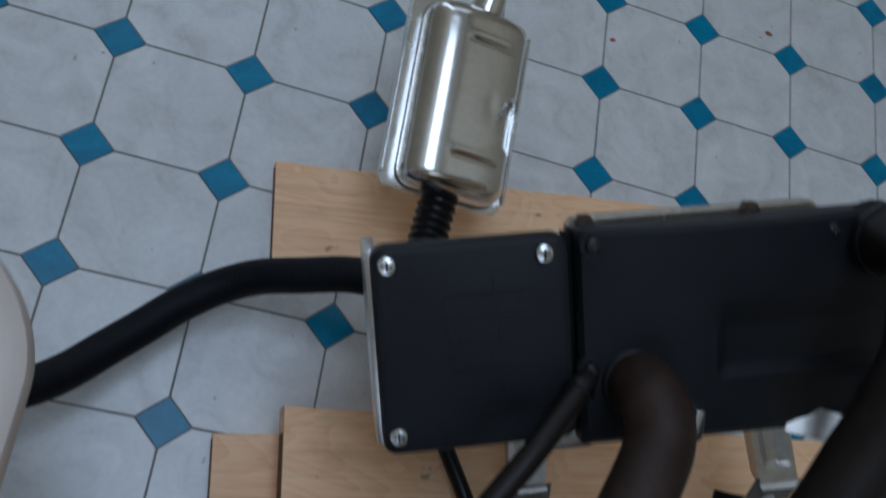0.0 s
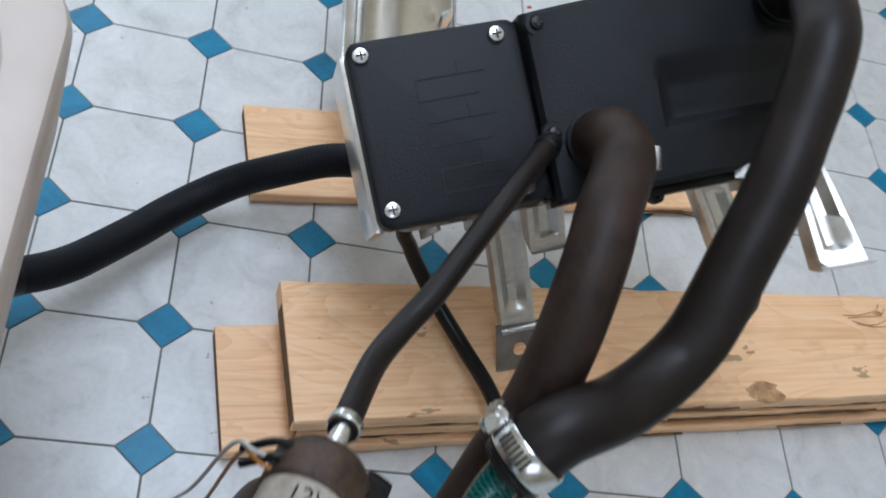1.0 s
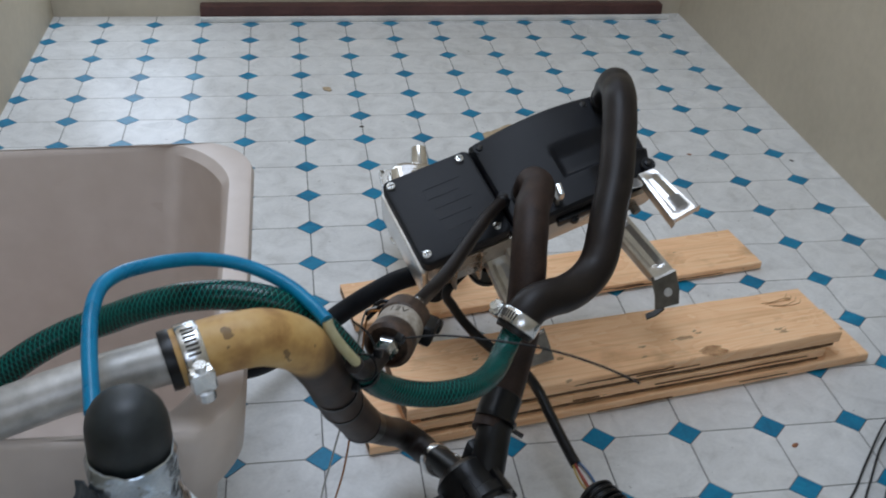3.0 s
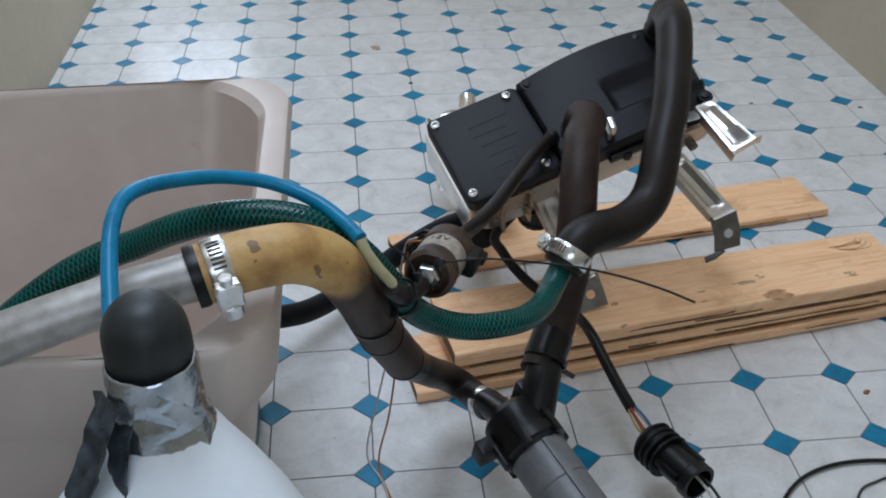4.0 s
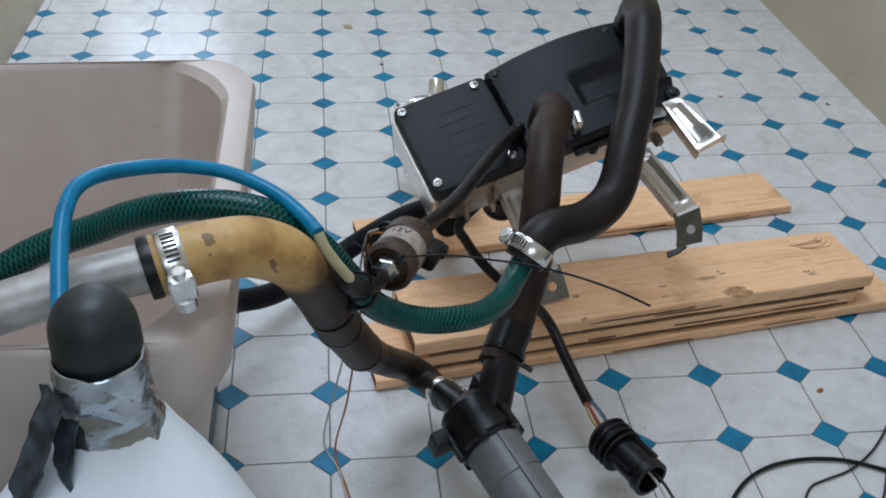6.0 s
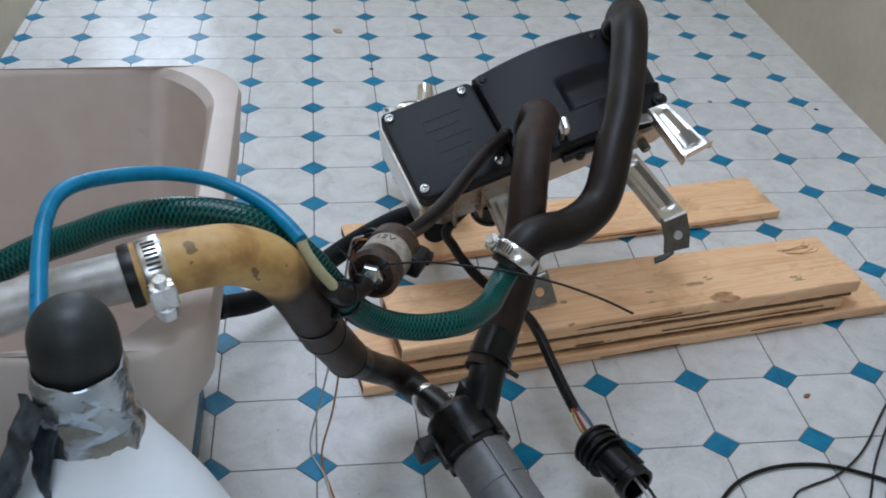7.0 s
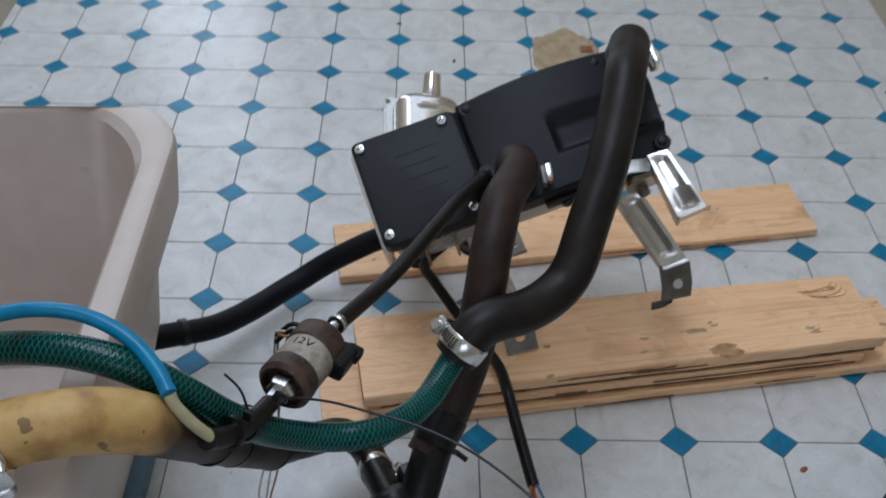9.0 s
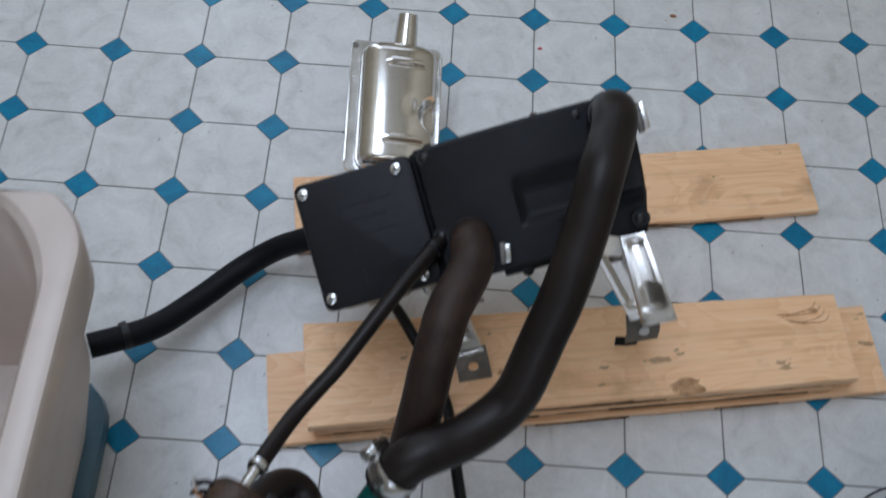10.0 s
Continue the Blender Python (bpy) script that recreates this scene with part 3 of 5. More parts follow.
# ---------- muffler and exhaust ----------
def build_muffler():
    a, b = Vector((0.2310, 0.2520, 0.080)), Vector((0.2275, 0.3790, 0.104))
    L = (b - a).length
    zl = (b - a).normalized()
    xl = Vector((-1.0, 0.0, 0.19))
    xl = (xl - zl * xl.dot(zl)).normalized()
    yl = zl.cross(xl)
    m = Matrix(((xl.x, yl.x, zl.x, a.x), (xl.y, yl.y, zl.y, a.y), (xl.z, yl.z, zl.z, a.z), (0, 0, 0, 1)))
    mf = thing("muffler", m, "polished stainless steel exhaust muffler with a mounting plate", "muffler")
    half_w, half_h, n = 0.0375, 0.0260, 64

    def section(z, g, upper):
        """Half an oval from one seam to the other, with pressed grooves and a dent in the upper one."""
        out = []
        for k in range(n + 1):
            t = math.pi * k / n
            c, s2 = math.cos(t), math.sin(t)
            x = (half_w - g) * math.copysign(abs(c) ** 0.66, c)
            y = (half_h - g * 0.9) * s2 ** 0.66
            if upper:
                flat = max(0.0, min(1.0, (0.021 - abs(x + 0.006)) / 0.006))
                for zg in (0.024, L - 0.026):
                    y -= 0.0016 * flat * math.exp(-((z - zg) / 0.0016) ** 2)
                    y += 0.0007 * flat * math.exp(-((z - zg - 0.0042) / 0.0022) ** 2)
                d = math.hypot(x + half_w + 0.002, z - 0.056) / 0.0215
                if d < 1:
                    y *= 1 - 0.86 * (1 - d ** 5)
                y -= 0.0012 * math.exp(-((x + 0.011) / 0.004) ** 2 - ((z - 0.062) / 0.008) ** 2)
            out.append(Vector((x, 0.0016 + y if upper else -0.0016 - y, z)))
        return out

    def shell(upper):
        # rounded ends: height along the axis, and how far the section draws in
        zs = [(0.0125 - 0.0125 * math.cos(t), 0.0125 - 0.0125 * math.sin(t)) for t in (math.pi / 2 * k / 7 for k in range(8))]
        full = zs + [(z, 0.0) for z in np.linspace(0.0150, L - 0.0150, 90)] + [(L - z, g) for z, g in reversed(zs)]
        bm = bmesh.new()
        grid = [[bm.verts.new(p) for p in section(z, g, upper)] for z, g in full]
        for r0, r1 in zip(grid, grid[1:]):
            for k in range(n):
                bm.faces.new((r0[k], r0[k + 1], r1[k + 1], r1[k]))
        bm.faces.new(grid[0])
        bm.faces.new(grid[-1])
        return bm

    part("upper_shell", shell(True), M_MUFFLER, mf)
    part("lower_shell", shell(False), M_MUFFLER, mf)
    bm = bmesh.new()
    loft(bm, [[Vector((p.x, y, p.y)) for p in rounded_loop(-half_w - 0.0006, half_w + 0.0006, -0.0006, L + 0.0006, 0.012, 0)] for y in (-0.0016, 0.0016)])
    part("seam", bm, M_DARKSTEEL, mf, "dark seam between the two pressed shells")
    bm = bmesh.new()
    loft(bm, [[Vector((p.x, y, p.y)) for p in rounded_loop(-0.0425 + g, 0.0480 - g, -0.002 + g, L + 0.007 - g, 0.007, 0, 5)] for y, g in ((-0.0014, 0.0003), (-0.0011, 0.0), (0.0009, 0.0), (0.0012, 0.0003))])
    plate = part("mounting_plate", bm, M_ZINC, mf, "bright sheet steel mounting plate")
    for x in (-0.0425, 0.0472):
        bm = bmesh.new()
        bevelled_box(bm, (x - 0.0006, 0.0008, 0.006), (x + 0.0014, 0.0068, L - 0.002), 0.0006)
        part("folded_edge", bm, M_ZINC, plate)
    bm = bmesh.new()
    turned(bm, [(0.0032, 0), (0.0032, 0.0004), (0, 0.0004)], Matrix.Translation((0.0440, 0.0012, L + 0.0005)) @ pose(0, 0, 0, -90, 0, 0), 16)
    part("bolt_hole", bm, M_DARKSTEEL, plate)
    inv = m.inverted()
    bm = bmesh.new()
    turned(bm, [(0.0150, -0.010), (0.0145, 0.001), (0.0128, 0.004), (0.0118, 0.006), (0.0098, 0.036), (0.0086, 0.036), (0.0100, 0.004)], inv @ along((0.2330, 0.377, 0.1085), (0.2345, 0.4130, 0.1325)), 28)
    part("outlet_pipe", bm, M_MUFFLER, mf)
    bm = bmesh.new()
    turned(bm, [(0.0162, -0.005), (0.0162, 0.0015), (0.0130, 0.003)], inv @ along((0.2330, 0.377, 0.1085), (0.2345, 0.4130, 0.1325)), 28)
    part("outlet_collar", bm, M_DARKSTEEL, mf, "dark heat-stained weld collar")


build_muffler()
ex = thing("exhaust_pipe", Matrix(), "short black corrugated exhaust pipe joining heater and muffler", "pipe")
bm = bmesh.new()
tube(bm, [(0.2215, 0.150, 0.088), (0.2222, 0.185, 0.078), (0.2270, 0.225, 0.0765), (0.2290, 0.256, 0.0812)], lambda s: 0.0125 + 0.0009 * math.sin(s * 2 * math.pi / 0.006), 18, 0.0012)
part("flexible_section", bm, M_GLOSSB, ex)

# ---------- boards ----------
def board(at, length, width, thick, turn_deg, label, name="wooden_board", wane=0.0, taper=0.0):
    b = thing(name, pose(at[0], at[1], at[2], 0, 0, turn_deg), label, "board", "pine boards")
    bm = bmesh.new()
    loops = []
    for k in range(61):
        x = -length / 2 + length * k / 60
        loop = []
        for y, z in ((-0.985, 0.20), (-0.86, 0.0), (0.975, 0.0), (1, 0.06), (1, 0.92), (0.975, 1.0), (0.33, 1.0), (-0.33, 1.0), (-0.975, 1.0), (-1, 0.92), (-1, 0.5)):
            w = noise.noise(Vector((x * 16, y * 3 + at[0] * 50, at[2] * 90)))
            w2 = noise.noise(Vector((x * 70, z * 2 + at[0] * 31, at[2] * 40)))
            edge = abs(y) > 0.9
            loop.append(Vector((x, y * width / 2 + (0.0009 * w + 0.0007 * w2 + (wane if y < 0 and z < 0.6 else 0)) * (1 if edge else 0) + (taper * (0.5 - x / length) if y > 0.9 else 0), z * thick + (0.0004 * w if z > 0.9 else 0))))
        loops.append(loop)
    loft(bm, loops)
    part("plank", bm, M_WOOD, b)
    # dark strip in the gap below: its shade as colour, plus the rough-sawn edge
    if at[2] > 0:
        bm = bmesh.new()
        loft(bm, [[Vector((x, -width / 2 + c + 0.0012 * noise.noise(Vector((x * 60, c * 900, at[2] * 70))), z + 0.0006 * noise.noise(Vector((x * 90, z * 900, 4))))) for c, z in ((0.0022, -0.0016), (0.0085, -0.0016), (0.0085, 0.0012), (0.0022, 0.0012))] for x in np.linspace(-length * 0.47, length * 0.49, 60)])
        part("shaded_sawn_edge", bm, M_END_AND_GAP, b, "dark strip for gap shade along the rough-sawn lower edge")
    rnd = random.Random(int(at[0] * 10000 + at[2] * 1000))
    for k in range(3):
        x0 = rnd.uniform(-0.44, 0.30) * length
        x1 = x0 + rnd.uniform(0.03, 0.11)
        z0 = thick * rnd.uniform(0.25, 0.75)
        bm = bmesh.new()
        loft(bm, [[Vector((x, -width / 2 + c, z0 + (0.00022 * math.sin(math.pi * (x - x0) / (x1 - x0)) + 0.00005) * e + 0.0006 * noise.noise(Vector((x * 60, z0 * 500, 2))))) for c, e in ((-0.0012, -1), (0.004, -1), (0.004, 1), (-0.0012, 1))] for x in np.linspace(x0, x1, 14)])
        part("split", bm, M_END_AND_GAP, b)
    for s in (-1, 1):
        bm = bmesh.new()
        x = s * (length / 2 + 0.0002)
        bevelled_box(bm, (min(x, x - s * 0.0012), -width / 2 + 0.003, 0.002), (max(x, x - s * 0.0012), width / 2 - 0.003, thick - 0.002), 0)
        part("end_grain", bm, M_END_AND_GAP, b)
    return b


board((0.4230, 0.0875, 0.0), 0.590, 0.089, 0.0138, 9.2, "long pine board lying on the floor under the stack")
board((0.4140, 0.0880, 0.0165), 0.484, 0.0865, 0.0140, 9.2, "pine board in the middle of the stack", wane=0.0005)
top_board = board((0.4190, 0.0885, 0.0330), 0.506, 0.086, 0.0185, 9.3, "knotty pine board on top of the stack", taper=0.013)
board((0.4010, 0.2820, 0.0), 0.545, 0.084, 0.0120, 9.4, "single pine board lying on the vinyl floor")

for x, y, r in ((0.516, 0.068, 0.013), (0.345, 0.069, 0.0035), (0.640, 0.152, 0.004)):
    q = top_board.matrix_world.inverted() @ Vector((x, y, 0.0515))
    bm = bmesh.new()
    ring = [(1.25 * r * math.cos(t) * (1 + 0.7 * noise.noise(Vector((math.cos(t) * 2, math.sin(t) * 2, x * 40)))), 0.7 * r * math.sin(t)) for t in (2 * math.pi * k / 20 for k in range(20))]
    loft(bm, [[Vector((q.x + a, q.y + b, 0.0180)) for a, b in ring], [Vector((q.x + a * 0.9, q.y + b * 0.9, 0.0187)) for a, b in ring]])
    part("knot", bm, M_KNOT, top_board, "brown knot in the pine")
for k in range(4):
    q = top_board.matrix_world.inverted() @ Vector((0.628 + 0.004 * k, 0.153 - 0.004 * k, 0.0515))
    bm = bmesh.new()
    tube(bm, [(q.x - 0.024, q.y + 0.002 * k - 0.004, 0.0188), (q.x - 0.008, q.y - 0.004 + 0.003 * (k % 2), 0.0189), (q.x + 0.010, q.y, 0.0189), (q.x + 0.016, q.y + 0.006, 0.0188)], 0.00035, 6, 0.003)
    part("pencil_scribble", bm, M_KNOT, top_board)

# ---------- hoses ----------
def hose(name, pts, radius, mat, label, category="hose", sides=20, step=0.004, parent_name="tube", group=""):
    h = thing(name, Matrix(), label, category, group)
    bm = bmesh.new()
    tube(bm, pts, radius, sides, step)
    part(parent_name, bm, mat, h)
    return h


hose_a = hose("coolant_hose", [on_heater(0.119, -0.068, -0.004), on_heater(0.119, -0.068, 0.016), on_heater(0.1188, -0.073, 0.035), on_heater(0.115, -0.087, 0.0465), (0.2890, 0.042, 0.2555), (0.284, 0.022, 0.249),
                      (0.279, 0.002, 0.237), (0.276, -0.013, 0.221), (0.272, -0.028, 0.201), (0.268, -0.040, 0.179), (0.262, -0.050, 0.160), (0.255, -0.063, 0.147), (0.246, -0.079, 0.133), (0.232, -0.102, 0.120)],
     0.0162, M_RUBBER_OLD, "thick brown-black rubber coolant hose from heater to pump")
hose_b = hose("coolant_hose", [on_heater(0.2435, -0.006, 0.008), on_heater(0.2440, -0.006, 0.031), on_heater(0.2420, -0.012, 0.048), on_heater(0.2355, -0.025, 0.059), (0.386, 0.124, 0.324), (0.381, 0.100, 0.312), (0.376, 0.081, 0.299),
                      (0.370, 0.060, 0.286), (0.364, 0.043, 0.273), (0.356, 0.025, 0.259), (0.349, 0.008, 0.245), (0.343, -0.005, 0.232), (0.334, -0.016, 0.222), (0.319, -0.029, 0.217), (0.302, -0.041, 0.217), (0.285, -0.050, 0.220), (0.271, -0.057, 0.219), (0.261, -0.064, 0.212), (0.252, -0.071, 0.201)],
     0.0165, M_RUBBER, "thick black rubber coolant hose bent over the heater")
def cuff(parent, at, toward, radius, length, name="cuff", mat=None):
    bm = bmesh.new()
    turned(bm, [(radius - 0.003, 0), (radius, 0), (radius + 0.0007, 0.0008), (radius + 0.0007, length - 0.0008), (radius, length), (radius - 0.003, length), (radius - 0.003, 0)], along(at, toward), 28, False)
    part(name, bm, mat or M_GLOSSB, parent)


cuff(hose_a, (0.2485, -0.075, 0.1365), (0.232, -0.102, 0.120), 0.0166, 0.024, "end_boot")
cuff(hose_a, on_heater(0.119, -0.068, 0.001), on_heater(0.119, -0.068, 0.016), 0.0168, 0.004)
cuff(hose_b, (0.2545, -0.0690, 0.2042), (0.252, -0.071, 0.201), 0.0163, 0.003, "hose_end")
cuff(hose_b, on_heater(0.2435, -0.006, 0.012), on_heater(0.2440, -0.005, 0.034), 0.0172, 0.005)
fuel_line = hose("fuel_hose", [on_heater(0.094, -0.064, 0.000), on_heater(0.090, -0.066, 0.010), (0.255, 0.072, 0.2285), (0.240, 0.049, 0.226), (0.226, 0.027, 0.223), (0.211, 0.004, 0.220), (0.197, -0.014, 0.217), (0.183, -0.036, 0.220), (0.1665, -0.0765, 0.2385)],
     0.0062, M_RUBBER, "thin black rubber hose from heater to fuel pump", sides=14)
cuff(fuel_line, (0.1690, -0.0712, 0.2362), (0.1665, -0.0765, 0.2385), 0.0066, 0.005, "crimp_ring", M_ZINC)
cuff(fuel_line, on_heater(0.090, -0.066, 0.010), (0.255, 0.072, 0.2285), 0.0066, 0.005)
hose("garden_hose", [(0.262, -0.063, 0.2135), (0.252, -0.071, 0.2015), (0.243, -0.083, 0.193), (0.231, -0.104, 0.191), (0.213, -0.127, 0.197), (0.192, -0.144, 0.206), (0.170, -0.150, 0.210), (0.148, -0.156, 0.220), (0.128, -0.166, 0.240),
                     (0.112, -0.180, 0.272), (0.098, -0.187, 0.298), (0.082, -0.189, 0.317), (0.062, -0.188, 0.330), (0.036, -0.184, 0.3345), (0.008, -0.180, 0.332), (-0.020, -0.174, 0.322), (-0.045, -0.168, 0.309),
                     (-0.072, -0.170, 0.300), (-0.100, -0.178, 0.288), (-0.135, -0.19, 0.265), (-0.18, -0.20, 0.22)],
     0.0098, M_GREEN, "green braided garden hose looping into the tub", sides=24, step=0.003)
ah = hose("air_hose", [(0.208, 0.182, 0.090), (0.182, 0.186, 0.078), (0.153, 0.183, 0.063), (0.127, 0.180, 0.047), (0.104, 0.170, 0.036), (0.084, 0.154, 0.033), (0.067, 0.136, 0.034), (0.049, 0.117, 0.037), (0.033, 0.099, 0.043), (0.017, 0.085, 0.050), (-0.004, 0.073, 0.057), (-0.025, 0.063, 0.0615)],
          lambda s: 0.0116 + 0.00015 * math.sin(s * 2 * math.pi / 0.003), M_KNIT, "black knit-covered air hose drooping toward the tub", sides=18, step=0.001, parent_name="sleeve")
bm = bmesh.new()
turned(bm, [(0.0105, -0.003), (0.0132, -0.003), (0.0132, 0.003), (0.0105, 0.003), (0.0105, -0.003)], along((0.003, 0.078, 0.0545), (-0.018, 0.066, 0.060)), 24, False)
part("end_cuff", bm, M_GLOSSB, ah)
hose("blue_tube", [(-0.0276, -0.3126, 0.3579), (-0.0308, -0.2926, 0.363), (-0.0338, -0.2718, 0.3684), (-0.0353, -0.2496, 0.3741), (-0.033, -0.229, 0.3766), (-0.0246, -0.2124, 0.3743), (-0.0113, -0.1969, 0.3687), (0.0018, -0.1836, 0.3624), (0.016, -0.1731, 0.3559), (0.0349, -0.1691, 0.35), (0.0531, -0.1718, 0.344), (0.0707, -0.1811, 0.3381), (0.0845, -0.1948, 0.3325), (0.0934, -0.2087, 0.3295)],
     0.0044, M_BLUETUBE, "arched blue plastic tube rising behind the jug", "tube", sides=14)
hose("clear_tube", [(0.0934, -0.2087, 0.3295), (0.096, -0.211, 0.322), (0.104, -0.213, 0.309), (0.113, -0.213, 0.296)], 0.0035, M_YELTUBE, "short yellowed clear tube pushed into the blue tube", "tube", sides=12)

el = thing("elbow_hose", Matrix(), "yellowed silicone elbow hose stained brown-black toward the pump", "hose")
bm = bmesh.new()
tube(bm, [(0.004, -0.247, 0.3365), (0.018, -0.243, 0.3385), (0.037, -0.238, 0.340), (0.058, -0.232, 0.337), (0.077, -0.219, 0.318), (0.090, -0.198, 0.280), (0.102, -0.164, 0.224), (0.112, -0.144, 0.192), (0.121, -0.126, 0.163)], lambda d: 0.0174 - 0.0016 * min(1.0, max(0.0, (d - 0.07) / 0.06)), 24, 0.004)
part("tube", bm, M_ELBOW, el)
bm = bmesh.new()
tube(bm, [(0.112, -0.144, 0.192), (0.122, -0.124, 0.160), (0.131, -0.105, 0.138), (0.1415, -0.085, 0.115), (0.150, -0.067, 0.095), (0.158, -0.054, 0.081), (0.168, -0.048, 0.069), (0.178, -0.051, 0.062), (0.185, -0.061, 0.061), (0.190, -0.077, 0.068), (0.196, -0.096, 0.079)], 0.0130, 22, 0.004)
part("lower_hose", bm, M_RUBBER, el, "narrower black rubber hose curling into the pump")
bm = bmesh.new()
turned(bm, [(0.0130, 0), (0.0138, 0.0005), (0.0138, 0.021), (0.0130, 0.0215)], along((0.1235, -0.121, 0.157), (0.134, -0.0995, 0.132)), 24, False)
part("tape_band", bm, M_GLOSSB, el, "shiny black tape band")
bm = bmesh.new()
turned(bm, [(0.0130, -0.002), (0.0163, -0.002), (0.0163, 0.001), (0.0130, 0.001)], along((0.121, -0.126, 0.163), (0.131, -0.105, 0.138)), 24, False)
part("cuff_ring", bm, M_GLOSSB, el)
for s in ((0.1045, -0.158, 0.215),):
    bm = bmesh.new()
    turned(bm, [(0.0152, -0.002), (0.0167, -0.002), (0.0167, 0.002), (0.0152, 0.002)], along(s, (s[0] + 0.018, s[1] + 0.038, s[2] - 0.061)), 24)
    part("cuff_ring", bm, M_GLOSSB, el)
bm = bmesh.new()
turned(bm, [(0.0130, -0.004), (0.0178, -0.004), (0.0182, 0.0), (0.0178, 0.0025), (0.0130, 0.0025), (0.0130, -0.004)], along((0.0035, -0.2472, 0.3364), (0.018, -0.243, 0.3385)), 28, False)
part("end_cuff", bm, M_GLOSSB, el, "black rubber lip at the elbow end")
hose("metal_pipe", [(-0.150, -0.283, 0.309), (-0.110, -0.273, 0.317), (-0.071, -0.263, 0.325), (-0.035, -0.254, 0.331), (0.012, -0.245, 0.3375)], 0.0140, M_GREYPIPE, "weathered grey pipe pushed into the yellow elbow", "pipe", sides=20)


# ---------- clamps ----------
def hose_clamp(at, axis, radius, screw_side, label, width=0.0125, slots=True):
    m = along(at, Vector(at) + Vector(axis))
    c = thing("hose_clamp", m, label, "hose clamp", "worm drive clamps")
    bm = bmesh.new()
    turned(bm, [(radius, -width / 2), (radius + 0.0006, -width / 2), (radius + 0.0011, -width / 2 + 0.001), (radius + 0.0011, width / 2 - 0.001), (radius + 0.0006, width / 2), (radius, width / 2), (radius, -width / 2)], None, 36, False)
    part("band", bm, M_ZINC, c)
    local = m.to_3x3().inverted() @ Vector(screw_side)
    a0 = math.atan2(local.y, local.x)
    spin = pose(0, 0, 0, 0, 0, math.degrees(a0))
    bm = bmesh.new()
    bevelled_box(bm, (radius + 0.0005, -0.009, -width / 2 - 0.001), (radius + 0.0090, 0.008, width / 2 + 0.001), 0.0032, 3)
    bm.transform(spin)
    part("screw_housing", bm, M_ZINC, c)
    bm = bmesh.new()
    turned(bm, [(0.0036, -0.013), (0.0036, 0.007), (0.0058, 0.007), (0.0060, 0.0135), (0.0050, 0.0145), (0, 0.0145)], spin @ Matrix.Translation((radius + 0.0052, 0, 0)) @ pose(0, 0, 0, -90, 0, 0), 12)
    part("worm_screw", bm, M_ZINC, c)
    if slots:
        for k in range(7):
            bm = bmesh.new()
            bevelled_box(bm, (radius + 0.0009, -0.0007, -width * 0.28), (radius + 0.0014, 0.0007, width * 0.28), 0)
            bm.transform(spin @ pose(0, 0, 0, 0, 0, -42 - 8.5 * k))
            part("slot", bm, M_INK, c)
    return c


hose_clamp((0.2580, -0.0663, 0.2092), (-0.75, -0.58, -0.85), 0.0172, (-0.7, 0.7, 0.1), "shiny worm drive clamp where green hose enters black hose")
hose_clamp((0.0145, -0.2445, 0.3380), (0.03, 0.010, 0.003), 0.0177, (0.1, -0.85, -0.10), "shiny worm drive clamp on the yellow elbow", 0.013)
hose_clamp((0.1915, -0.0820, 0.0710), (0.013, -0.030, 0.016), 0.0134, (0.5, 0.3, -0.8), "dull worm drive clamp at the pump inlet", 0.010, False)


def spring_clip(u, v, n, size, turn_deg, label):
    cl = thing("spring_clip", HEATER @ pose(u, v, n, 0, 0, turn_deg), label, "clip", "spring clips")
    w, d, h = size
    bm = bmesh.new()
    bevelled_box(bm, (-w / 2, -d / 2, 0), (w / 2, d / 2, h), 0.001)
    part("grip", bm, M_ZINC, cl)
    bm = bmesh.new()
    bevelled_box(bm, (-w / 2 - 0.0035, -d / 2 - 0.0015, h * 0.25), (-w / 2 + 0.0005, d / 2 + 0.0015, h * 0.75), 0.001)
    part("band", bm, M_DARKSTEEL, cl)


spring_clip(0.1425, -0.085, 0.000, (0.0050, 0.013, 0.026), -10, "bright spring clip beside the coolant hose foot")
spring_clip(0.2660, -0.014, 0.004, (0.0045, 0.020, 0.018), 0, "bright spring clip beside the upper hose foot")

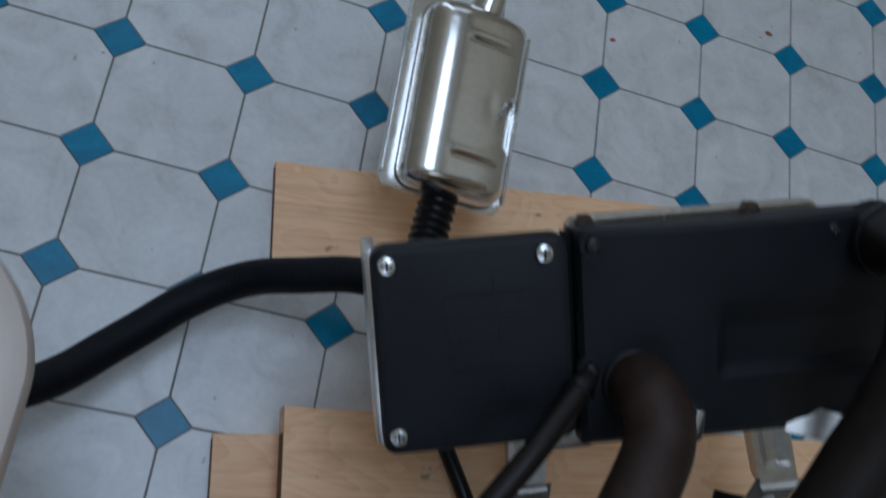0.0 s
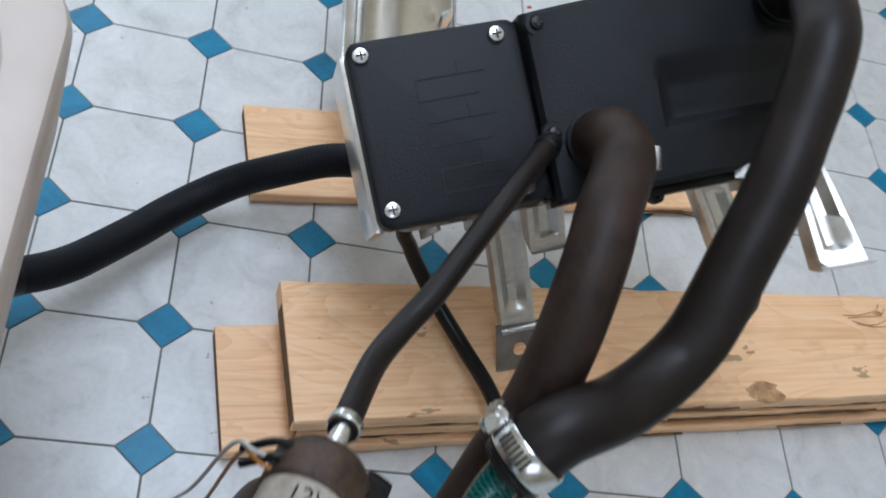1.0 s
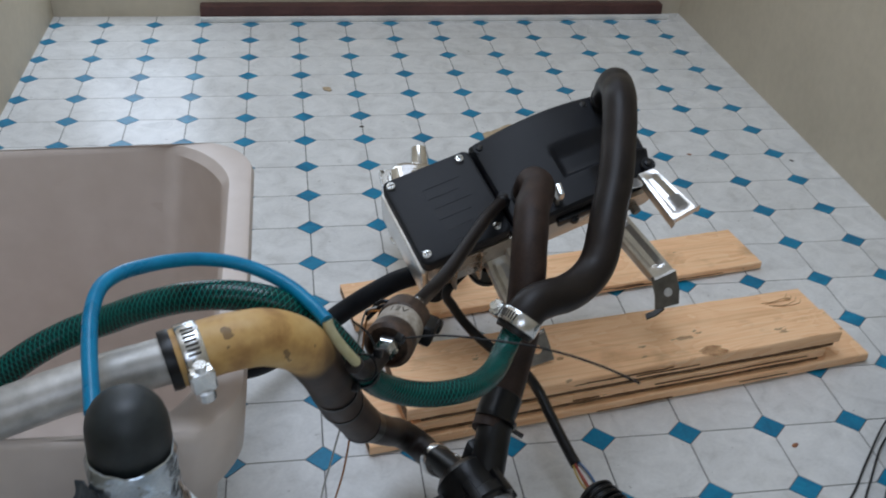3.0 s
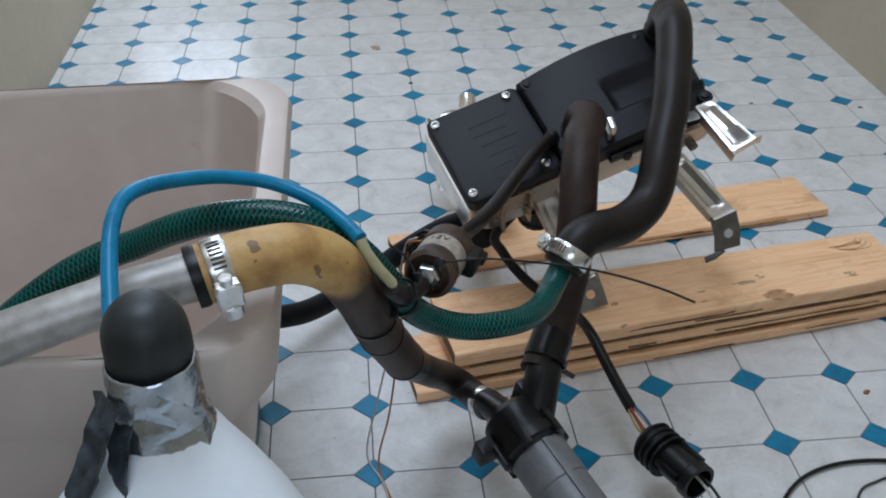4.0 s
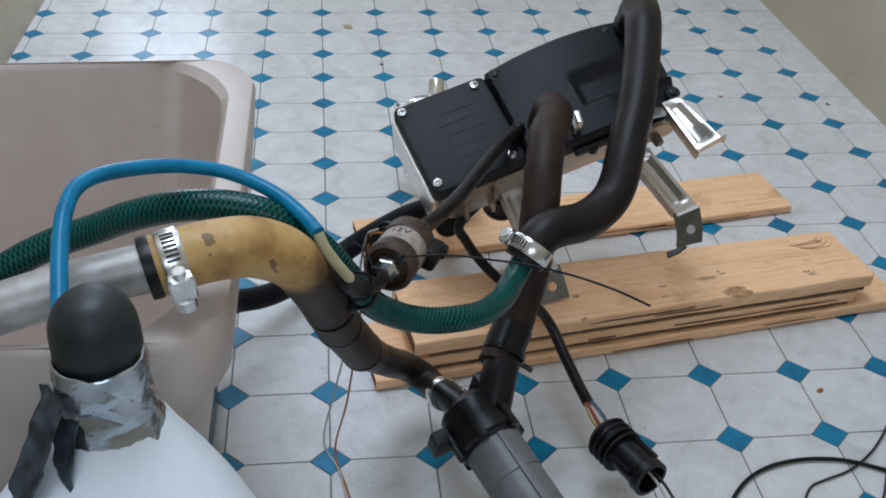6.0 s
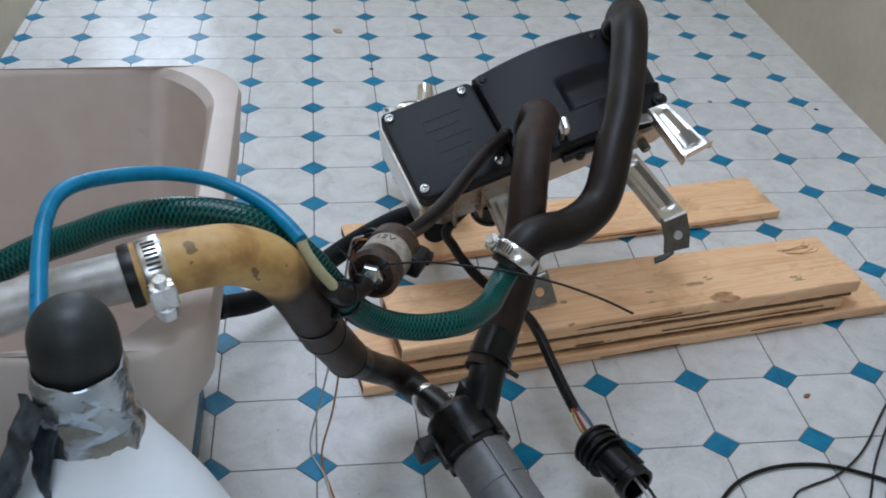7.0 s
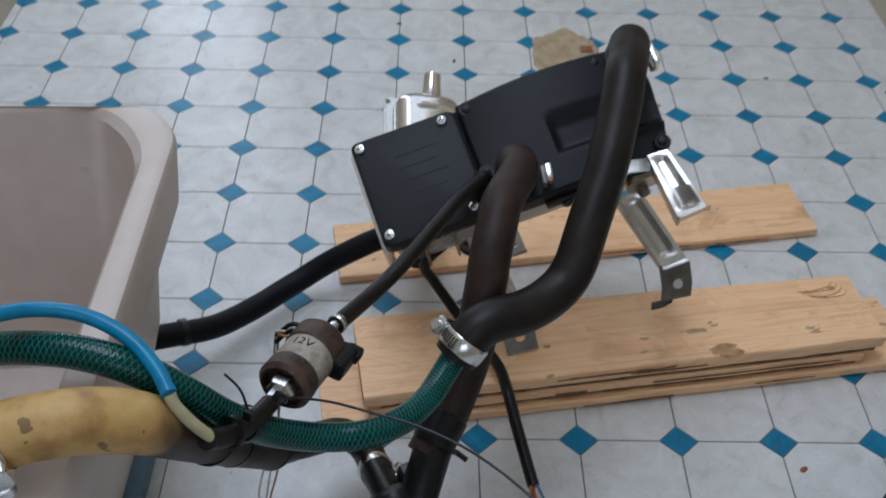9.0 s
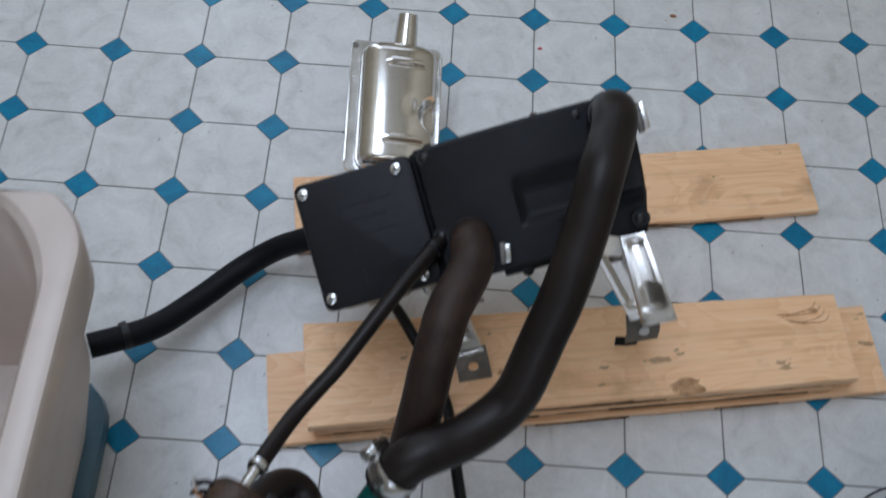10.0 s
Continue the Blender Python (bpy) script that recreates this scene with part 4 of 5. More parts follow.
# ---------- fuel pump ----------
def build_fuel_pump():
    a, b = Vector((0.1650, -0.0800, 0.2395)), Vector((0.1290, -0.1660, 0.2570))
    m = along(a, b)
    p = thing("fuel_pump", m, "small grimy cylindrical metering pump marked 12V", "pump")
    bm = bmesh.new()
    turned(bm, [(0.0042, -0.006), (0.0042, 0.008), (0.0055, 0.009), (0.0055, 0.013)], None, 16)
    part("inlet_nipple", bm, M_ZINC, p)
    bm = bmesh.new()
    turned(bm, [(0.0085, 0.011), (0.0165, 0.013), (0.0195, 0.017), (0.0195, 0.032), (0.0180, 0.034)], None, 28)
    part("rear_cap", bm, M_GRIME, p, "brown-black rubber end cap")
    bm = bmesh.new()
    turned(bm, [(0.0182, 0.032), (0.0182, 0.054), (0.0176, 0.055)], None, 28)
    body = part("barrel", bm, M_PALE, p, "worn pale label round the barrel")
    bm = bmesh.new()
    turned(bm, [(0.0184, 0.054), (0.0188, 0.058), (0.0188, 0.066), (0.0160, 0.069), (0.0150, 0.069), (0.0145, 0.063), (0, 0.063)], None, 28)
    part("front_cap", bm, M_GRIME, p, "brown-black rubber end cap")
    bm = bmesh.new()
    turned(bm, [(0.0098, 0.060), (0.0098, 0.072), (0.0085, 0.074), (0.0055, 0.074), (0.0055, 0.090), (0, 0.090)], None, 6)
    part("outlet_nut", bm, M_ZINC, p, "bright hexagonal outlet nut")
    bm = bmesh.new()
    bevelled_box(bm, (0.013, -0.010, 0.010), (0.0260, 0.008, 0.034), 0.0045, 3)
    bevelled_box(bm, (0.016, -0.006, 0.004), (0.0285, 0.003, 0.016), 0.003, 2)
    spin = m.to_3x3().inverted() @ Vector((1, 0.2, -0.3))
    bm.transform(pose(0, 0, 0, 0, 0, math.degrees(math.atan2(spin.y, spin.x))))
    part("plug_socket", bm, M_GLOSSB, p)
    # the marking on the upper side of the barrel
    curve = bpy.data.curves.new("marking", "FONT")
    curve.body, curve.size, curve.align_x, curve.align_y, curve.extrude = "12V", 0.0095, "CENTER", "CENTER", 0.0001
    tmp = new("marking_text", curve)
    bpy.context.view_layer.update()
    me = bpy.data.meshes.new_from_object(tmp.evaluated_get(bpy.context.evaluated_depsgraph_get()))
    bpy.data.objects.remove(tmp)
    up = m.to_3x3().inverted() @ Vector((-0.15, -0.25, 1))
    a0 = math.atan2(up.y, up.x)
    for v in me.vertices:
        t = a0 - v.co.x / 0.0184
        v.co = Vector((0.0185 * math.cos(t), 0.0185 * math.sin(t), 0.041 - v.co.y))
    me.materials.append(M_GRIME)
    ob = new("marking", me)
    ob.parent = body


build_fuel_pump()
hose("pump_outlet_hose", [(0.1330, -0.157, 0.2550), (0.128, -0.171, 0.261), (0.122, -0.187, 0.270), (0.115, -0.203, 0.283), (0.110, -0.215, 0.298)], 0.0062, M_RUBBER, "short black hose at the fuel pump outlet", sides=14)


# ---------- circulation pump ----------
def build_circulation_pump():
    a, b = Vector((0.2085, -0.1290, 0.0930)), Vector((0.2475, -0.2080, 0.0700))
    m = along(a, b)
    p = thing("circulation_pump", m, "black and grey electric coolant circulation pump", "pump")
    bm = bmesh.new()
    turned(bm, [(0.012, -0.012), (0.020, -0.010), (0.0255, -0.004), (0.0265, 0.004), (0.0265, 0.020), (0.0285, 0.021), (0.0285, 0.029), (0.0262, 0.031), (0.0255, 0.034)], None, 32)
    part("head", bm, M_GLOSSB, p, "black plastic pump head")
    bm = bmesh.new()
    turned(bm, [(0.0238, 0.030), (0.0238, 0.066), (0.0228, 0.067), (0.0232, 0.068), (0.0232, 0.122), (0.021, 0.126), (0, 0.126)], None, 32)
    part("motor_can", bm, M_PUMPGREY, p, "grey cylindrical motor can")
    bm = bmesh.new()
    bevelled_box(bm, (-0.003, 0.0225, 0.034), (0.003, 0.0255, 0.120), 0.001)
    part("seam_rib", bm, M_PUMPGREY, p)
    inv = m.inverted()
    bm = bmesh.new()
    tube(bm, [inv @ Vector(q) for q in ((0.1885, -0.074, 0.067), (0.194, -0.092, 0.078), (0.2075, -0.127, 0.091))], 0.0122, 18, 0.003)
    part("inlet_port", bm, M_GLOSSB, p)
    bm = bmesh.new()
    tube(bm, [inv @ Vector(q) for q in ((0.238, -0.096, 0.124), (0.2325, -0.112, 0.116), (0.2225, -0.140, 0.096))], 0.0150, 18, 0.003)
    part("outlet_port", bm, M_GLOSSB, p)
    for q, s in (((0.1895, -0.146, 0.083), (0.016, 0.010, 0.007)), ((0.2215, -0.107, 0.104), (0.010, 0.014, 0.006))):
        bm = bmesh.new()
        c = inv @ Vector(q)
        bevelled_box(bm, [c[i] - s[i] for i in range(3)], [c[i] + s[i] for i in range(3)], 0.002)
        part("ear", bm, M_GLOSSB, p)
    for k in range(6):
        t = 2 * math.pi * k / 6
        bm = bmesh.new()
        bevelled_box(bm, (0.0255, -0.004, 0.012), (0.0305, 0.004, 0.034), 0.001)
        bm.transform(pose(0, 0, 0, 0, 0, math.degrees(t)))
        part("clip", bm, M_GLOSSB, p)


build_circulation_pump()


def tie(at, axis, radius, tail, label, thick=0.0008):
    t = thing("cable_tie", along(at, Vector(at) + Vector(axis)), label, "cable tie", "black cable ties")
    bm = bmesh.new()
    turned(bm, [(radius, -0.0018), (radius + 0.0012, -0.0018), (radius + 0.0012, 0.0018), (radius, 0.0018), (radius, -0.0018)], None, 28, False)
    part("strap", bm, M_GLOSSB, t)
    inv = t.matrix_world.inverted()
    bm = bmesh.new()
    c = inv @ Vector(tail[0])
    bevelled_box(bm, c - Vector((0.003, 0.003, 0.003)), c + Vector((0.003, 0.003, 0.003)), 0.001)
    part("lock", bm, M_GLOSSB, t)
    bm = bmesh.new()
    tube(bm, [inv @ Vector(q) for q in tail], thick, 8, 0.004)
    part("tail", bm, M_GLOSSB, t)


tie((0.120, -0.172, 0.254), (-0.016, -0.016, 0.030), 0.0105, [(0.144, -0.176, 0.286), (0.172, -0.183, 0.292), (0.200, -0.193, 0.2945), (0.226, -0.203, 0.296), (0.251, -0.217, 0.297), (0.272, -0.235, 0.299), (0.288, -0.252, 0.300)], "black cable tie round the green hose with a long tail")
tie((0.118, -0.195, 0.278), (-0.01, -0.02, 0.012), 0.0085, [(0.128, -0.188, 0.284), (0.122, -0.176, 0.292), (0.112, -0.168, 0.297)], "black cable tie round the pump outlet")
tie((0.239, -0.094, 0.126), (-0.012, -0.02, -0.014), 0.0172, [(0.250, -0.088, 0.112), (0.257, -0.092, 0.109), (0.264, -0.096, 0.106)], "black cable tie round the pump hose with a short tail", 0.0022)
tie((0.0985, -0.178, 0.247), (0.012, 0.034, -0.056), 0.0160, [(0.112, -0.188, 0.255), (0.118, -0.185, 0.262), (0.122, -0.18, 0.266)], "black cable tie round the stained elbow")

# ---------- wiring ----------
M_WIRES = [material("wire_" + n, tuple(c * 0.7 for c in col), col, 0.4, big=80, relief=0) for n, col in (("white", (0.60, 0.58, 0.54)), ("blue", (0.06, 0.16, 0.34)), ("red", (0.40, 0.05, 0.04)), ("yellow", (0.50, 0.33, 0.06)), ("black", (0.02, 0.02, 0.02)), ("orange", (0.46, 0.17, 0.03)))]
ca = thing("wiring_harness", Matrix(), "black sleeved cable ending in a black multi-pin plug", "cable")
bm = bmesh.new()
tube(bm, [on_heater(0.048, -0.080, -0.074), (0.229, 0.121, 0.108), (0.237, 0.119, 0.089), (0.248, 0.112, 0.074), (0.262, 0.094, 0.0655), (0.280, 0.066, 0.063), (0.296, 0.030, 0.070), (0.303, -0.002, 0.073), (0.309, -0.030, 0.066), (0.316, -0.060, 0.058), (0.3215, -0.085, 0.054)], 0.0052, 14, 0.004)
part("sleeve", bm, M_GLOSSB, ca)
for k, mw in enumerate(M_WIRES):
    bm = bmesh.new()
    o = Vector((math.cos(k) * 0.003, math.sin(k * 2.1) * 0.003, math.sin(k) * 0.003))
    tube(bm, [Vector((0.3205, -0.081, 0.0545)) + o * 0.6, Vector((0.3235, -0.097, 0.054)) + o * 1.7, Vector((0.3270, -0.112, 0.0535)) + o * 2.0, Vector((0.331, -0.124, 0.0535)) + o * 1.2], 0.0010, 8, 0.003)
    part("wire", bm, mw, ca)
m = along((0.327, -0.122, 0.053), (0.3525, -0.178, 0.056))
bm = bmesh.new()
turned(bm, [(0.0165, 0.0), (0.018, 0.002), (0.018, 0.018), (0.0145, 0.020), (0.0145, 0.050), (0.0165, 0.052), (0.0165, 0.060), (0.0145, 0.0605), (0.0130, 0.0605), (0.0130, 0.040), (0, 0.040)], m, 24)
plug = part("plug", bm, M_GLOSSB, ca, "black round multi-pin plug")
for k in range(4):
    bm = bmesh.new()
    turned(bm, [(0.0140, 0), (0.0196, 0), (0.0202, 0.0012), (0.0196, 0.0024), (0.0140, 0.0024), (0.0140, 0)], m @ Matrix.Translation((0, 0, 0.003 + 0.0065 * k)), 24, False)
    part("ridge", bm, M_GLOSSB, plug)
for k in range(3):
    bm = bmesh.new()
    bevelled_box(bm, (0.0135, -0.0026, 0.026), (0.0185, 0.0026, 0.050), 0.001)
    bm.transform(m @ pose(0, 0, 0, 0, 0, 40 + 120 * k))
    part("key", bm, M_GLOSSB, plug)
bm = bmesh.new()
tube(bm, [(0.349, -0.160, 0.056), (0.358, -0.178, 0.052), (0.367, -0.198, 0.040)], 0.0013, 8, 0.004)
part("wire", bm, M_WIRES[0], ca)
bm = bmesh.new()
tube(bm, [(0.350, -0.160, 0.058), (0.361, -0.176, 0.054), (0.372, -0.194, 0.042)], 0.0013, 8, 0.004)
part("wire", bm, M_WIRES[4], ca)

lw = thing("loose_wires", Matrix(), "thin orange and white wires hanging from the pump", "wire")
bm = bmesh.new()
tube(bm, [(0.148, -0.104, 0.253), (0.134, -0.098, 0.252), (0.128, -0.088, 0.235), (0.121, -0.084, 0.160), (0.110, -0.072, 0.060), (0.098, -0.080, 0.006), (0.108, -0.125, 0.002), (0.118, -0.18, 0.002)], 0.0009, 8, 0.005)
part("orange_wire", bm, M_WIRES[5], lw)
bm = bmesh.new()
tube(bm, [(0.148, -0.100, 0.253), (0.132, -0.093, 0.251), (0.125, -0.083, 0.230), (0.115, -0.075, 0.150), (0.100, -0.058, 0.060), (0.088, -0.068, 0.006), (0.102, -0.105, 0.002), (0.110, -0.17, 0.002)], 0.0009, 8, 0.005)
part("white_wire", bm, M_WIRES[0], lw)
for k in range(2):
    bm = bmesh.new()
    tube(bm, [(0.152, -0.100 + 0.006 * k, 0.253), (0.140, -0.096 + 0.006 * k, 0.255), (0.128, -0.095 + 0.006 * k, 0.242)], 0.0017, 8, 0.003)
    part("wire_sleeve", bm, M_GLOSSB, lw)

fc = thing("floor_cable", Matrix(), "thin black cables curving over the vinyl floor", "cable")
bm = bmesh.new()
tube(bm, [(0.400, -0.235, 0.003), (0.425, -0.180, 0.003), (0.450, -0.147, 0.003), (0.478, -0.128, 0.003), (0.515, -0.119, 0.003), (0.557, -0.122, 0.003), (0.596, -0.139, 0.003), (0.640, -0.165, 0.004), (0.690, -0.175, 0.010)], 0.0019, 8, 0.006)
part("black_cable", bm, M_GLOSSB, fc)
bm = bmesh.new()
tube(bm, [(0.490, -0.185, 0.002), (0.512, -0.152, 0.002), (0.530, -0.143, 0.002), (0.557, -0.134, 0.002), (0.582, -0.119, 0.003), (0.606, -0.098, 0.003), (0.640, -0.060, 0.004), (0.690, -0.010, 0.010), (0.730, 0.000, 0.03)], 0.0011, 8, 0.006)
part("thin_cable", bm, M_WIRES[4], fc)
bm = bmesh.new()
tube(bm, [(0.545, -0.20, 0.002), (0.575, -0.165, 0.002), (0.602, -0.122, 0.002), (0.632, -0.083, 0.003), (0.668, -0.040, 0.004), (0.700, -0.018, 0.012), (0.735, -0.005, 0.03)], 0.0011, 8, 0.006)
part("thin_cable", bm, M_WIRES[4], fc)

# ---------- tub and jug ----------
tub = thing("plastic_tub", Matrix(), "deep beige-grey plastic tub standing empty against the wall", "tub")
bm = bmesh.new()
def tub_loop(inset, r, z):
    """Bowed long sides, straight ends."""
    loop = rounded_loop(-0.365 + inset, 0.0225 - inset, -0.288 + inset, 0.097 - inset, r, z, 8)
    for p in loop:
        d = p.x + 0.10
        bow = 0.039 * (d / 0.13) ** 2 * (1.0 if d > 0 else 0.25)
        k = max(-1.0, min(1.0, (p.y + 0.09) / 0.11))
        p.y -= bow * k
    return loop


loops = [tub_loop(0.052, 0.05, 0.022), tub_loop(0.044, 0.055, 0.028), tub_loop(0.013, 0.050, 0.14), tub_loop(-0.001, 0.040, 0.251), tub_loop(-0.0135, 0.034, 0.248), tub_loop(-0.0155, 0.033, 0.251), tub_loop(-0.0205, 0.028, 0.299), tub_loop(-0.0185, 0.028, 0.3045), tub_loop(-0.0140, 0.030, 0.307),
         tub_loop(-0.0015, 0.050, 0.3055), tub_loop(0.003, 0.056, 0.299), tub_loop(0.019, 0.056, 0.14), tub_loop(0.047, 0.052, 0.040), tub_loop(0.066, 0.045, 0.029)]
loft(bm, loops[:5], True, False)
loft(bm, loops[9:], False, True)
part("shell", bm, M_TUB, tub)
bm = bmesh.new()
loft(bm, loops[4:10], False, False)
part("rim", bm, M_TUB, tub, "smooth rolled rim of the tub")
lid = thing("plastic_tray", Matrix(), "pale blue plastic tray lying under the tub", "tray")
bm = bmesh.new()
loft(bm, [rounded_loop(-0.335, -0.011, -0.195, 0.052, 0.05, 0.0, 5), rounded_loop(-0.335, -0.011, -0.195, 0.052, 0.05, 0.018, 5), rounded_loop(-0.330, -0.016, -0.190, 0.047, 0.048, 0.0215, 5)])
part("panel", bm, M_BLUELID, lid)

jug = thing("plastic_jug", pose(-0.007, -0.328, 0.0, 0, 0, 0), "milky white plastic jug with a taped neck and black dome cap", "jug")
bm = bmesh.new()
profile = [(0.068, 0.0, -0.056), (0.081, 0.004, -0.056), (0.086, 0.018, -0.056), (0.090, 0.190, -0.056), (0.088, 0.214, -0.054), (0.080, 0.240, -0.047), (0.066, 0.262, -0.035), (0.050, 0.279, -0.021), (0.037, 0.292, -0.011), (0.029, 0.302, -0.005), (0.023, 0.312, -0.002)]
loft(bm, [[Vector((-0.002 + r * math.cos(t), y + r * math.sin(t), z)) for t in (2 * math.pi * k / 48 for k in range(48))] for r, z, y in profile])
part("bottle", bm, M_JUG, jug)
bm = bmesh.new()
rows = [(0.0302 - 0.0086 * min(1.0, k / 7) ** 0.8, 0.287 + 0.063 * k / 11) for k in range(12)] + [(0.0208, 0.3505)]
turned(bm, rows, Matrix.Translation((-0.0015, -0.003, 0)), 24, False)
for v in bm.verts:
    q = Vector((v.co.x, v.co.y, v.co.z * 1.8))
    out = Vector((v.co.x, v.co.y, 0)).normalized()
    fold = 0.0026 * noise.noise(q * 70) + 0.0012 * noise.noise(q * 160)
    v.co += out * (fold if v.co.z < 0.346 else min(fold, 0.0004))
    v.co.z += 0.0025 * noise.noise(q * 90 + Vector((7, 0, 0)))
bmesh.ops.triangulate(bm, faces=bm.faces[:])
finish("tape_wrap", bm, M_TAPE, jug, "crumpled silver duct tape round the neck", smooth=24)
bm = bmesh.new()
prof = [(0.0203, 0.325), (0.0207, 0.345), (0.0205, 0.359)]
for k in range(1, 10):
    t = math.pi / 2 * k / 9
    prof.append((0.0203 * math.cos(t) ** 0.85 if k < 9 else 0.0, 0.361 + 0.0215 * math.sin(t)))
turned(bm, prof, Matrix.Translation((-0.0015, 0, 0)), 40)
cap = part("cap", bm, M_CAP, jug, "matt black dome cap")
for k in range(6):
    t = radians(-86 + 11 * k)
    bm = bmesh.new()
    bevelled_box(bm, (-0.0009, -0.0003, -0.0016), (0.0009, 0.0003, 0.0016), 0)
    bm.transform(Matrix.Translation((-0.0015 + 0.0207 * math.cos(t), 0.0207 * math.sin(t), 0.344)) @ pose(0, 0, 0, 0, 0, math.degrees(t) + 90))
    part("marking_bar", bm, M_GRIME, cap, "worn raised marking")
for k, (dx, dz, w) in enumerate(((0.0, 0.0, 0.020), (0.008, -0.007, 0.015))):
    bm = bmesh.new()
    ribbon(bm, [(-0.021 + dx, -0.014, 0.338 + dz), (-0.026 + dx, -0.021 - 0.002 * k, 0.324 + dz), (-0.032 + dx * 1.6, -0.028 - 0.003 * k, 0.309 + dz), (-0.041 + dx * 2.4, -0.037, 0.290 + dz * 0.6)], (0.7, -0.6, 0.3), w, 0.0010)
    bmesh.ops.subdivide_edges(bm, edges=bm.edges[:], cuts=3, use_grid_fill=True)
    for v in bm.verts:
        v.co += Vector((0.003, 0.004, 0.002)) * noise.noise(v.co * 110 + Vector((k * 5, 0, 0)))
    part("tape_tail", bm, M_TAPE_DARK, jug, "loose dark folded tape end")

# ---------- case at the edge ----------
case = thing("plastic_case", pose(0.750, -0.110, 0, 0, 0, -37.7), "dark grey-green plastic case with a black top corner", "case")
bm = bmesh.new()
loft(bm, [rounded_loop(-0.095 + g, 0.095 - g, -0.16 + g, 0.16 - g, 0.03, z, 6) for z, g in ((0.0, 0.004), (0.004, 0.0), (0.085, 0.004), (0.096, 0.008), (0.100, 0.016))])
part("body", bm, M_TEAL, case)
bm = bmesh.new()
bevelled_box(bm, (-0.085, 0.120, 0.06), (-0.03, 0.170, 0.125), 0.006)
part("corner_block", bm, M_GLOSSB, case)

# ---------- worn patch and crumbs ----------
PX, PY = 0.0936, 0.08667
patch = thing("torn_patch", pose(0.425, 0.655, 0.0006), "torn spot in the vinyl showing brown backing", "floor damage")
bm = bmesh.new()
rim = []
for k in range(44):
    t = 2 * math.pi * k / 44
    r = 1 + 0.22 * noise.noise(Vector((math.cos(t) * 1.7, math.sin(t) * 1.7, 3))) + 0.10 * noise.noise(Vector((math.cos(t) * 6, math.sin(t) * 6, 9)))
    rim.append((0.048 * r * math.cos(t), 0.074 * r * math.sin(t)))
loft(bm, [[Vector((x, y, 0)) for x, y in rim], [Vector((x * 0.985, y * 0.985, 0.0008)) for x, y in rim]])
part("backing", bm, M_BACKING, patch)
bm = bmesh.new()
bevelled_box(bm, (0.022, 0.010, 0.0008), (0.040, 0.026, 0.0030), 0.001)
part("rusty_flake", bm, M_RUST, patch)
for x, y, s, mt, lb in ((0.5765, -0.030, 0.0045, M_RUST, "small brown crumb on the floor"), (0.537, 0.540, 0.004, M_RUST, "small rusty crumb on the floor"), (0.381, 0.478, 0.003, M_RED, "red paint speck on the floor"), (0.70, 0.61, 0.004, M_RUST, "brown stain crumb on the floor"),
                        (0.137, 0.887, 0.010, M_BACKING, "brown scuffed chip on the floor"), (0.186, 0.737, 0.004, M_INK, "dark crumb on the floor"), (0.266, 0.639, 0.004, M_INK, "dark crumb on the floor"), (0.86, 0.58, 0.004, M_INK, "dark crumb by the wall")):
    c = thing("crumb", pose(x, y, 0.0, 0, 0, x * 1000), lb, "debris", "floor crumbs")
    bm = bmesh.new()
    bmesh.ops.create_icosphere(bm, subdivisions=2, radius=s, matrix=Matrix.Diagonal((1, 0.6, 0.25, 1)))
    for v in bm.verts:
        v.co *= 1 + 0.35 * noise.noise(v.co * 300)
        v.co.z = max(0.0, v.co.z + s * 0.15)
    part("grain", bm, mt, c)

